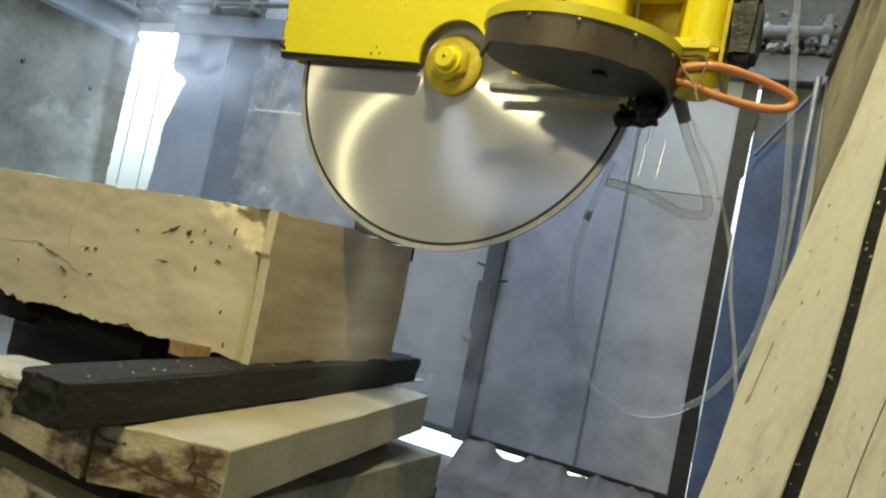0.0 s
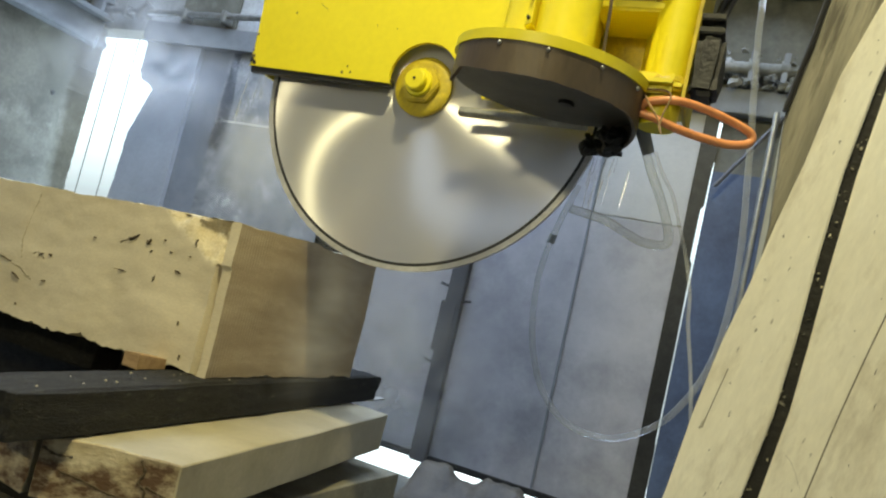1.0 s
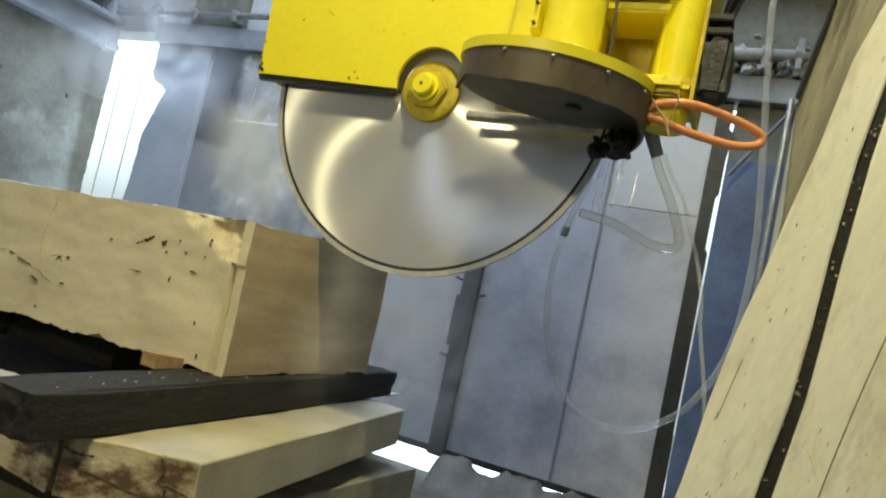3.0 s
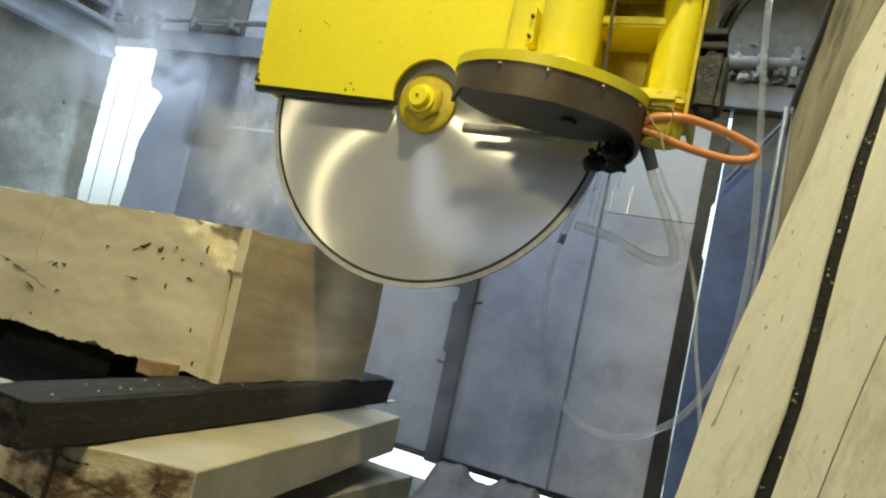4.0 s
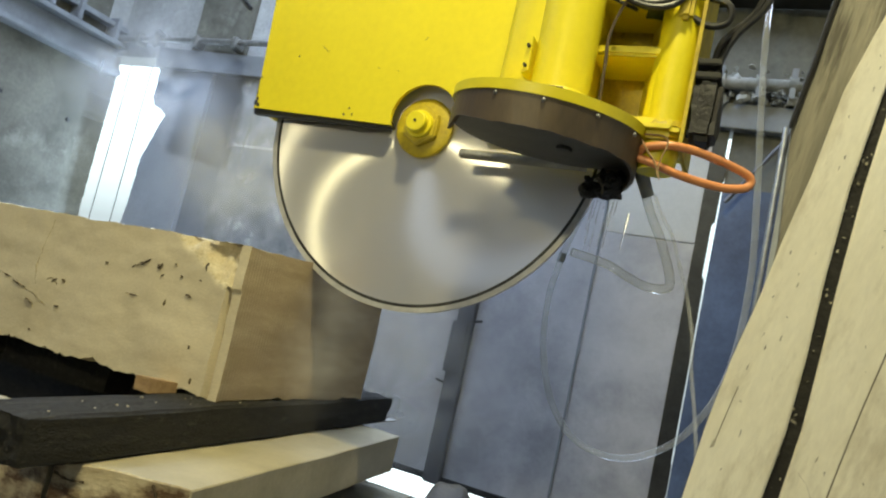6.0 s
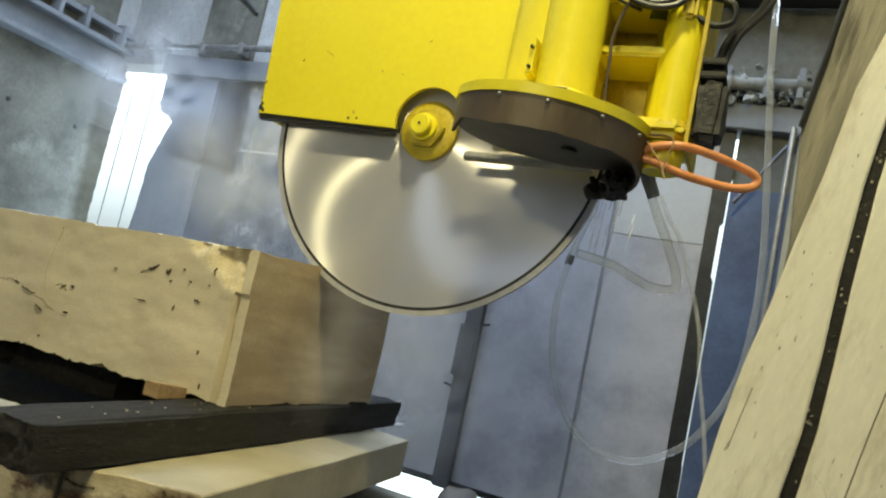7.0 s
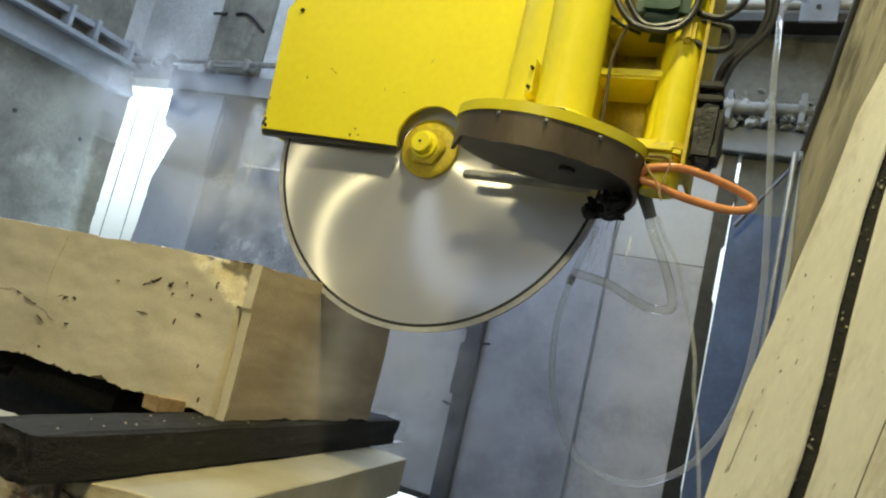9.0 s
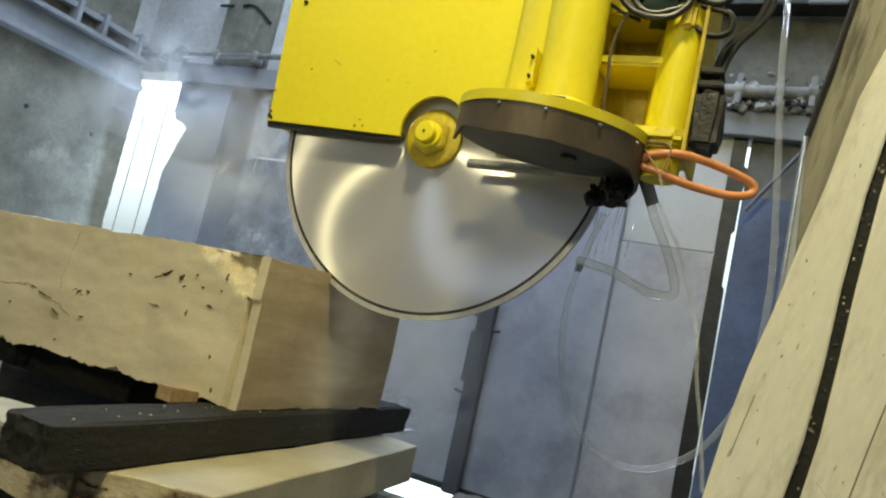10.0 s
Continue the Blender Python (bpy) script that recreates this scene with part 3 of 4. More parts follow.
# ---- stone and timber ----
def stone_block():
    block = thing("stone_block", "rough beige travertine block resting on black timber", "stone block")
    bm = B()
    x0, x1, y0, y1, z0, z1 = -2.44, -1.217, 1.5, 2.30, 0.872, 1.29
    nx, ny, nz = 122, 40, 46
    grid = {}

    def vert(i, j, k):
        if (i, j, k) in grid:
            return grid[i, j, k]
        u, v, w = i / nx, j / ny, k / nz
        x, y = x0 + (x1 - x0) * u, y0 + (y1 - y0) * v
        top = z1 - 0.0186 * (x1 - x) + 0.008 * noise.noise((x * 4, y * 4, 1.0)) + 0.006 * noise.noise((x * 17, y * 9, 3.0)) + 0.004 * noise.noise((x * 42, y * 20, 13.0))
        low = z0 + 0.012 * noise.noise((x * 6, y * 5, 7.0)) + 0.013 * noise.noise((x * 28, y * 15, 9.0)) + 0.006 * noise.noise((x * 70, y * 30, 19.0)) - 0.018 * (x < -1.45) * abs(noise.noise((x * 3, 2, 2)))
        z = low + (top - low) * w
        if j == 0:
            y += 0.006 * noise.noise((x * 6, z * 6, 0.0)) + 0.0008 * noise.noise((x * 40, z * 60, 4.0))
            # broken corner, up to the margin strip
            e = 0.486 * (x + 1.487) + 0.875 * (z - 1.282) + 0.012 * noise.noise((x * 22, z * 22, 6.0))
            if e > 0 and x < -1.252 + 0.008 * noise.noise((3, z * 25, 1.0)):
                y += 0.042 * min(1, e * 18) * (0.8 + 0.9 * noise.noise((x * 15, z * 15, 2.0)) + 0.55 * noise.noise((x * 34, z * 34, 7.0)))
            # chiselled margin with a groove beside it
            if x > -1.262 and z <= 1.165:
                y += 0.028 if x < -1.248 else 0.006
            # soft hollows along the bedding
            y += 0.002 * noise.noise((x * 3, z * 14, 11.0)) + 0.0016 * noise.noise((x * 14, z * 26, 21.0))
        if i == nx:
            x += 0.0035 * noise.noise((y * 5, z * 5, 5.0))
        if j == ny:
            y += 0.012 * noise.noise((x * 5, z * 5, 8.0))
        grid[i, j, k] = bm.verts.new((x, y, z))
        return grid[i, j, k]

    def face(*c):
        f = bm.faces.new([vert(*q) for q in c])
        return f
    for i in range(nx):
        for k in range(nz):
            face((i, 0, k), (i + 1, 0, k), (i + 1, 0, k + 1), (i, 0, k + 1))
            face((i, ny, k), (i, ny, k + 1), (i + 1, ny, k + 1), (i + 1, ny, k))
        for j in range(ny):
            face((i, j, nz), (i + 1, j, nz), (i + 1, j + 1, nz), (i, j + 1, nz))
            face((i, j, 0), (i, j + 1, 0), (i + 1, j + 1, 0), (i + 1, j, 0))
    for j in range(ny):
        for k in range(nz):
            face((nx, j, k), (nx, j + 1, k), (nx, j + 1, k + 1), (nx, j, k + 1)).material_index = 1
            face((0, j, k), (0, j, k + 1), (0, j + 1, k + 1), (0, j + 1, k))
    for f in bm.faces:
        c = f.calc_center_median()
        if f.material_index == 0 and c.y < 1.58 and -1.49 < c.x < -1.25 and 0.486 * (c.x + 1.487) + 0.875 * (c.z - 1.282) > 0.002:
            f.material_index = 2
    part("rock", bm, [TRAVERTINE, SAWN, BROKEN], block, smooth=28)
    for pts, r in CRACKS:
        path = []
        for (xa, za), (xb, zb) in zip(pts, pts[1:]):
            for k in range(5):
                u = k / 5
                x, z = xa + (xb - xa) * u, za + (zb - za) * u
                x, z = x + 0.004 * noise.noise((x * 110, z * 110, 1)), z + 0.008 * noise.noise((x * 110, z * 110, 9))
                path.append((x, 1.4995 + 0.006 * noise.noise((x * 6, z * 6, 0.0)) + 0.002 * noise.noise((x * 3, z * 14, 11.0)), z))
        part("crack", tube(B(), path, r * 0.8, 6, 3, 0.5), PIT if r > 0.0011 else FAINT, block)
    # pits and cracks in the face: flat dark blobs, coloured as shaded hollows
    rnd = random.Random(4)
    for x, z, rx, rz, ang in PITS:
        pit = B()
        bmesh.ops.create_icosphere(pit, subdivisions=2, radius=1.0, matrix=pose(x, 1.4985 + 0.006 * noise.noise((x * 6, z * 6, 0.0)), z, 0, ang, 0) @ Matrix.Diagonal((rx * 0.75, 0.0035, rz * 0.75, 1)))
        for v in pit.verts:
            jag = noise.noise((v.co.x * 170, v.co.z * 170, 5)), noise.noise((v.co.x * 240, v.co.z * 240, rnd.random() * 0.2))
            v.co.x += 0.5 * min(rx, 0.012) * jag[1]
            v.co.z += 1.3 * rz * jag[0] + 0.5 * rz * jag[1]
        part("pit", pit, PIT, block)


CRACKS = [([(-2.18, 1.055), (-2.10, 1.045), (-2.04, 1.028), (-1.98, 1.012), (-1.92, 0.985)], 0.001), ([(-1.985, 1.25), (-2.0, 1.18), (-2.01, 1.10), (-1.985, 1.035)], 0.0007),
          ([(-1.62, 1.165), (-1.585, 1.182), (-1.55, 1.20)], 0.0022), ([(-2.35, 1.03), (-2.24, 1.045), (-2.16, 1.05)], 0.001), ([(-1.90, 1.06), (-1.93, 1.078), (-1.95, 1.066)], 0.0012),
          ([(-1.345, 1.222), (-1.352, 1.21), (-1.347, 1.197)], 0.0022), ([(-1.62, 1.085), (-1.56, 1.088)], 0.001)]
PITS = [(-1.516, 1.184, 0.011, 0.010, 0), (-1.572, 1.186, 0.026, 0.004, -35), (-1.585, 1.178, 0.008, 0.003, 10), (-2.066, 1.033, 0.050, 0.004, 12),
        (-2.13, 1.05, 0.02, 0.003, 10), (-1.917, 1.070, 0.018, 0.003, -40), (-1.879, 1.077, 0.010, 0.005, 10), (-1.39, 1.122, 0.014, 0.003, 14),
        (-1.879, 0.998, 0.014, 0.003, 0), (-1.589, 1.088, 0.018, 0.0025, 0), (-1.466, 1.088, 0.004, 0.010, 10), (-2.221, 0.982, 0.006, 0.005, 0),
        (-1.968, 0.908, 0.006, 0.004, 0), (-1.50, 1.16, 0.006, 0.003, 0), (-1.43, 1.17, 0.005, 0.004, 30), (-1.46, 1.20, 0.007, 0.004, 0),
        (-1.36, 1.17, 0.006, 0.003, 0), (-1.34, 0.99, 0.004, 0.006, 0), (-1.72, 1.16, 0.008, 0.003, 0), (-2.0, 0.99, 0.03, 0.0025, 20), (-1.31, 0.905, 0.003, 0.008, 0)]


def timber(name, x0, x1, y0, y1, z0, z1, label, material, turn=0.0, seed=1.0, group=""):
    bm = box(B(), x0, x1, y0, y1, z0, z1)
    bmesh.ops.subdivide_edges(bm, edges=bm.edges[:], cuts=15, use_grid_fill=True)
    mid = Vector(((x0 + x1) / 2, (y0 + y1) / 2, (z0 + z1) / 2))
    for v in bm.verts:
        c = v.co.copy()
        outer = [min(abs(c[k] - lo), abs(c[k] - hi)) < 1e-5 for k, (lo, hi) in enumerate(((x0, x1), (y0, y1), (z0, z1)))]
        if sum(outer) > 1:  # worn round edges
            for k in range(3):
                if outer[k]:
                    v.co[k] += math.copysign(0.006 + 0.006 * noise.noise(c * 14 + Vector((seed, 0, k))), mid[k] - c[k])
        if outer[1]:  # splintered sawn ends
            v.co.y += 0.006 * noise.noise((c.x * 60, seed, c.z * 45)) + 0.004 * noise.noise((c.x * 140, seed, c.z * 120))
        v.co += 0.004 * noise.turbulence_vector(Vector((c.x * 26, c.y * 9, c.z * 26 + seed)), 3, False)
    bmesh.ops.rotate(bm, cent=((x0 + x1) / 2, y0, 0), matrix=Matrix.Rotation(radians(turn), 3, "Z"), verts=bm.verts)
    return solid(name, bm, material, label, "timber", group=group, smooth=50)


def stack():
    g = "timbers under the block"
    timber("timber_beam", -1.30, -1.145, 0.93, 2.60, 0.766, 0.868, "charred black square timber beam under the stone block", TIMBER, 3.0, 1.0, g)
    timber("timber_beam", -2.42, -2.29, 1.62, 2.60, 0.766, 0.868, "charred black square timber beam under the stone block", TIMBER, 1.0, 2.0, g)
    timber("timber_beam", -3.1, -1.80, 1.68, 1.80, 0.742, 0.868, "black timber lying across under the stone block", TIMBER, 0.0, 3.0, g)
    # two added timbers close the gap below the block so it stays dark
    timber("timber_beam", -3.1, -1.40, 2.12, 2.26, 0.64, 0.868, "black timber added to darken the gap under the back of the block", TIMBER, 0.0, 4.0, g)
    timber("timber_beam", -3.1, -1.40, 2.13, 2.27, 0.40, 0.64, "black timber added to darken the gap under the back of the block", TIMBER, 0.0, 6.0, g)
    solid("wooden_wedge", rough(prism(B(), [(1.40, 0.862), (1.50, 0.862), (1.50, 0.888), (1.40, 0.900)], -1.397, -1.347, "x"), 0.002, 20, 1, 1), WOOD, "small raw wooden wedge under the stone block", "wedge")
    solid("wooden_wedge", rough(prism(B(), [(1.54, 0.866), (1.62, 0.866), (1.62, 0.885), (1.54, 0.893)], -2.40, -2.31, "x"), 0.002, 20, 3, 1), WOOD, "brown wooden wedge under the far end of the stone block", "wedge")
    rnd = random.Random(31)
    for i in range(14):
        y = rnd.uniform(0.98, 1.6)
        x = -1.165 - 0.052 * (y - 0.93) - rnd.uniform(0.0, 0.10)
        crumb = B()
        bmesh.ops.create_icosphere(crumb, subdivisions=1, radius=rnd.uniform(0.0015, 0.0035), matrix=Matrix.Translation((x, y, 0.8695)))
        solid("stone_crumb", rough(crumb, 0.002, 90, i), SLAB, "pale stone crumb on the black timber", "stone crumb", group="crumbs on the timber")
    # pale strip put in for the wet glint under the timber
    solid("glint_strip", box(B(), -1.265, -1.235, 2.34, 2.68, 0.765, 0.7695), WHITEPANEL, "thin pale strip standing in for a glint under the timber", "strip")
    # cream slabs below the timbers
    def slab(outline, z0, z1, label, seed, face=SLAB):
        bm = prism(B(), outline, z0, z1, "z")
        bmesh.ops.bevel(bm, geom=bm.edges[:], offset=0.003, segments=1, affect="EDGES")
        rough(bm, 0.0035, 14, seed, cuts=7)
        bmesh.ops.recalc_face_normals(bm, faces=bm.faces)
        for f in bm.faces:
            f.material_index = 1 if f.normal.y < -0.6 else 0
        return solid("stone_slab", bm, [face, SLAB_END], label, "stone slab", group="slabs under the block", smooth=30)
    end = slab([(-1.21, 1.06), (-0.946, 1.173), (-1.073, 2.385), (-1.35, 2.40)], 0.637, 0.7645, "cream stone slab with a rust-stained broken end", 1)
    for line in ([(0.18, 0.700), (0.36, 0.690), (0.55, 0.678), (0.74, 0.676)], [(0.72, 0.757), (0.76, 0.735), (0.73, 0.712), (0.79, 0.700), (0.78, 0.672)], [(0.79, 0.708), (0.88, 0.700), (0.98, 0.690)], [(0.02, 0.742), (0.12, 0.728), (0.24, 0.730)]):
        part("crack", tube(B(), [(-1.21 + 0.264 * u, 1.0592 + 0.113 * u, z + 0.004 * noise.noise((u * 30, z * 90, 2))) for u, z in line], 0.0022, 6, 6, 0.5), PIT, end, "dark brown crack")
    slab([(-2.1, 1.17), (-1.225, 1.06), (-1.24, 1.19), (-1.55, 1.20), (-2.1, 1.29)], 0.637, 0.760, "dimmed cream stone slab lying under the timbers", 2, SLAB_DIM)
    slab([(-2.1, 1.16), (-1.10, 1.08), (-1.0, 2.45), (-2.1, 2.45)], 0.40, 0.56, "dimmed lower stone slab of the stack", 3, SLAB_DIM)
    for x, turn in ((-1.22, 4.0), (-1.85, 1.0)):
        timber("timber_beam", x, x + 0.12, 1.30, 2.35, 0.56, 0.638, "black timber spacer between the slabs", TIMBER, turn, x, "spacers between the slabs")
    # added spacer fills the front gap with black, where only shade lies
    timber("timber_beam", -2.1, -1.235, 1.17, 1.285, 0.56, 0.637, "black timber added along the front to darken the gap between slabs", TIMBER, 0.0, 7.0, "spacers between the slabs")
    timber("wooden_plank", -1.72, -1.46, 1.05, 1.25, 0.760, 0.783, "pale splintered board on the slab", SLAB_DIM, 8, 5)
    car = thing("block_trolley", "dark steel trolley carrying the stone stack", "trolley")
    part("deck", box(B(), -3.2, -1.05, 0.9, 2.6, 0.28, 0.40, 0.01), DARKSTEEL, car)
    for x in (-3.0, -1.3):
        for y in (1.1, 2.4):
            part("leg", box(B(), x - 0.08, x + 0.08, y - 0.08, y + 0.08, -0.16, 0.28, 0.01), DARKSTEEL, car)
    part("end_plate", box(B(), -1.12, -1.05, 0.95, 2.55, 0.05, 0.28, 0.006), DARKSTEEL, car)


def leaning_slabs():
    def slab(name, outline, y0, y1, material, label):
        bm = prism(B(), outline, y0, y1, "y")
        bmesh.ops.bevel(bm, geom=bm.edges[:], offset=0.0025, segments=2, affect="EDGES")
        return solid(name, bm, material, label, "stone slab", group="leaning slabs", smooth=40)
    left = [(0.213, 2.10), (0.160, 1.93), (0.1172, 1.80), (0.0861, 1.699), (0.060, 1.552), (0.0358, 1.447), (0.0155, 1.343), (-0.0071, 1.247), (-0.0275, 1.134), (-0.0454, 0.998), (-0.14, 0.5), (-0.27, -0.16)]
    joint_left = [(-0.10, -0.16), (0.0, 0.6), (0.0639, 1.031), (0.0845, 1.151), (0.0955, 1.268), (0.1025, 1.387), (0.1165, 1.541), (0.1396, 1.692), (0.185, 1.9), (0.245, 2.1)]
    joint_right = [(-0.075, -0.16), (0.025, 0.6), (0.087, 1.038), (0.1050, 1.163), (0.1135, 1.272), (0.1215, 1.39), (0.1351, 1.544), (0.1535, 1.692), (0.20, 1.9), (0.262, 2.1)]
    a = slab("leaning_slab", joint_left + left, 1.2, 1.235, LEAN, "cream stone slab leaning, streaked with brown stains")
    b = slab("leaning_slab", [(0.7, -0.16), (0.85, 2.1)] + joint_right[::-1], 1.2, 1.235, LEAN, "cream stone slab leaning beside a dark joint")
    filler = solid("joint_filler", prism(B(), [(x - 0.004, z) for x, z in joint_left] + [(x + 0.004, z) for x, z in joint_right[::-1]], 1.208, 1.23), SEAM, "black dirt packed in the joint between slabs", "dirt")
    gr = random.Random(44)
    for k in range(26):
        z = gr.uniform(0.98, 1.72)
        bm = B()
        bmesh.ops.create_icosphere(bm, subdivisions=1, radius=1.0, matrix=pose(0.0755 + 0.1075 * (z - 1.031) + gr.uniform(-0.008, 0.008), 1.207, z, 0, gr.uniform(0, 90), 0) @ Matrix.Diagonal((gr.uniform(0.0008, 0.0022), 0.0015, gr.uniform(0.001, 0.0035), 1)))
        part("grit", rough(bm, 0.0015, 200, k), SLAB, filler, "pale stone grit")
    crack = [(0.1385, 1.0), (0.147, 1.0566), (0.1703, 1.1794), (0.1945, 1.2901), (0.225, 1.42)]
    part("scratch", tube(B(), [(x, 1.2005, z) for x, z in crack], 0.0013, 6), SCRATCH, b, "thin grey scratch")
    part("scratch", tube(B(), [(-0.012, 1.2005, 1.105), (-0.003, 1.2005, 1.15), (0.009, 1.2005, 1.205)], 0.001, 6), SCRATCH, a, "thin grey scratch")
    part("scratch", tube(B(), [(0.108, 1.2005, 1.10), (0.122, 1.2005, 1.085), (0.136, 1.2005, 1.055)], 0.0006, 6), SCRATCH, b)
    rnd = random.Random(21)
    for k in range(64):
        z = rnd.uniform(0.97, 1.80)
        right = k % 3 == 0
        if right:
            x = 0.115 + 0.115 * (z - 1.03) + rnd.uniform(0.0, 0.10)
        else:
            x = -0.036 + 0.2 * (z - 1.0) + rnd.random() ** 2 * 0.09
        if not right and (x > 0.052 + 0.115 * (z - 1.03)):
            continue
        bm = B()
        bmesh.ops.create_icosphere(bm, subdivisions=1, radius=1.0, matrix=pose(x, 1.2, z, 0, 12 + rnd.uniform(-5, 8), 0) @ Matrix.Diagonal((rnd.uniform(0.0004, 0.0010), 0.0007, rnd.uniform(0.0015, 0.007), 1)))
        part("chip", rough(bm, 0.0012, 200, k), SCRATCH, b if right else a)
    slab("leaning_board", [(-0.02, -0.16), (0.6, -0.16), (0.6, 2.6), (0.155, 2.6), (0.0731, 2.088), (0.0585, 1.9916), (0.044, 1.8955), (0.0284, 1.8063), (0.036, 1.68), (0.042, 1.55)], 1.7, 1.76, LEAN_GREY, "weathered grey wooden board leaning behind the cream slabs")
    solid("black_cable", tube(B(), [(0.148, 1.69, 2.6), (0.070, 1.69, 2.09), (0.0565, 1.69, 1.99), (0.041, 1.69, 1.90), (0.026, 1.69, 1.808)], 0.0055, 8), BLACKHOSE, "black cable hanging along the grey board's edge", "cable")
    solid("upright_strip", box(B(), 0.030, 0.048, 1.78, 1.80, -0.16, 1.83, 0.004), PANEL_LIGHT, "pale blue upright strip beside the grey board", "strip")


# ---- the saw ----
SAW_ROWS = [(0.0, -0.0015, 0.0545), (0.5, 0.0005, 0.0525), (1.0, 0.0, 0.0470), (1.5, -0.0005, 0.0415), (2.0, -0.001, 0.0340), (2.5, -0.0005, 0.0270),
            (4.0, 0.0, 0.0060), (4.5, 0.0, 0.0), (5.0, 0.0, -0.0067), (5.5, -0.001, -0.0116), (6.0, -0.004, -0.0130), (7.0, -0.0125, -0.0135),
            (7.5, -0.0150, -0.0137), (8.0, -0.0180, -0.0137), (8.5, -0.0205, -0.0137), (9.0, -0.0240, -0.0135), (9.5, -0.0265, -0.0130), (10.0, -0.0295, -0.0125)]
HUB = Vector((-0.936, 1.80, 1.763))
DRUM = Vector((-0.474, 1.47, 1.636))
DRUM_TURN = Vector((0.08, -0.062, 1)).normalized().to_track_quat("Z", "Y").to_matrix().to_4x4()


def ring_wall(bm, r0, r1, a0, a1, zlow, zhigh, steps=60):
    """A curved band from angle a0 to a1, with lower and upper edge given by functions of the angle."""
    rows = []
    for i in range(steps + 1):
        a = radians(a0 + (a1 - a0) * i / steps)
        c, s = math.cos(a), math.sin(a)
        lo, hi = zlow(math.degrees(a)), zhigh(math.degrees(a))
        rows.append([bm.verts.new((r * c, r * s, z)) for r, z in ((r1, lo), (r1, hi), (r0, hi), (r0, lo))])
    for p, q in zip(rows, rows[1:]):
        for j in range(4):
            bm.faces.new((p[j], q[j], q[(j + 1) % 4], p[(j + 1) % 4]))
    bm.faces.new(rows[0]), bm.faces.new(rows[-1][::-1])
    bmesh.ops.recalc_face_normals(bm, faces=bm.faces)
    return bm


def saw_machine():
    saw = thing("block_saw", "yellow stone-cutting saw head with a large spinning steel blade", "saw")
    # guard with an arch cut out over the hub
    # right of the arch it drops unseen behind the drum, to block lamplight
    arch = [(-1.0295, 1.7512)] + [(-0.9290 + 0.1078 * math.cos(radians(a)), 1.7769 + 0.1078 * math.sin(radians(a))) for a in range(180, 23, -12)] + [(-0.75, 1.845), (-0.735, 1.735)]
    edge = [(-0.3490, 1.735), (-0.34, 2.9), (-1.30, 2.9), (-1.5397, 2.2367), (-1.5726, 2.1905)]
    bm = prism(B(), [(-1.5428, 1.7646), *arch, *edge], 1.745, 1.757)
    guard = part("guard", bm, YELLOW, saw, "glossy yellow sheet-steel blade guard with chipped edges")
    part("back_plate", prism(B(), [(-1.55, 1.762), (-1.03, 1.762), (-0.80, 1.86), (-0.349, 1.86), *edge[1:]], 1.90, 1.912), YELLOW_WORN, guard)
    part("side_plate", prism(B(), [(1.757, 1.766), (1.90, 1.766), (1.90, 2.19), (1.757, 2.19)], -1.560, -1.548, "x"), YELLOW_WORN, guard)
    lip = B()
    box(lip, -1.545, -1.03, 1.750, 1.775, 1.745, 1.764)
    part("lip", rough(lip, 0.004, 30, 2, 3), MUD_AND_HOLE, guard, "black muddy rubber lip")
    for x, z, r in [(-1.5448, 1.7830, 0.007), (-1.5397, 1.7974, 0.005), (-1.5346, 1.7748, 0.006), (-1.5479, 1.8159, 0.004), (-1.5448, 1.8672, 0.004), (-1.2010, 1.7697, 0.004), (-1.1856, 1.7902, 0.003), (-1.1702, 1.7717, 0.003), (-1.4165, 1.9493, 0.003), (-1.0470, 1.9185, 0.002)]:
        chip = B()
        bmesh.ops.create_icosphere(chip, subdivisions=2, radius=r, matrix=Matrix.Translation((x, 1.745, z)) @ Matrix.Diagonal((1, 0.15, 1.4, 1)))
        part("chip", rough(chip, 0.003, 120, 1), MUD_AND_HOLE, guard)
    part("guard_bolt", rod(B(), (-1.508, 1.738, 2.185), (-1.508, 1.746, 2.185), 0.008, sides=6), DARKSTEEL, guard)
    for pts in ([(-1.335, 1.985), (-1.32, 1.975), (-1.308, 1.968)], [(-1.12, 1.93), (-1.114, 1.922)], [(-0.98, 2.02), (-0.97, 2.03)]):
        part("scratch", tube(B(), [(x, 1.7452, z) for x, z in pts], 0.0009, 6), RUBBER, guard)
    part("ram", box(B(), -0.72, -0.42, 1.60, 1.88, 2.55, 5.6, 0.01), YELLOW_WORN, saw, "yellow vertical ram carrying the saw head")
    # blade, turning about its own axis
    blade = B()
    n = 160
    def lathe(bm, prof, axis_offset=0.0):
        rows = []
        for r, y in prof:
            rows.append([bm.verts.new((r * math.cos(2 * math.pi * i / n), y, r * math.sin(2 * math.pi * i / n))) for i in range(n)])
        for a, b in zip(rows, rows[1:]):
            for i in range(n):
                bm.faces.new((a[i], a[(i + 1) % n], b[(i + 1) % n], b[i]))
        bmesh.ops.recalc_face_normals(bm, faces=bm.faces)
        return bm
    lathe(blade, [(0.03, -0.0035), (0.2, -0.0035), (0.522, -0.0035), (0.522, 0.0035), (0.2, 0.0035), (0.03, 0.0035), (0.03, -0.0035)])
    disc = part("blade", blade, BLADE, saw, "large polished steel saw blade, spinning")
    disc.location = HUB
    part("slot_band", lathe(B(), [(0.522, -0.0036), (0.531, -0.0036), (0.531, 0.0036), (0.522, 0.0036), (0.522, -0.0036)]), DARKSTEEL, disc, "dark band of cooling slots")
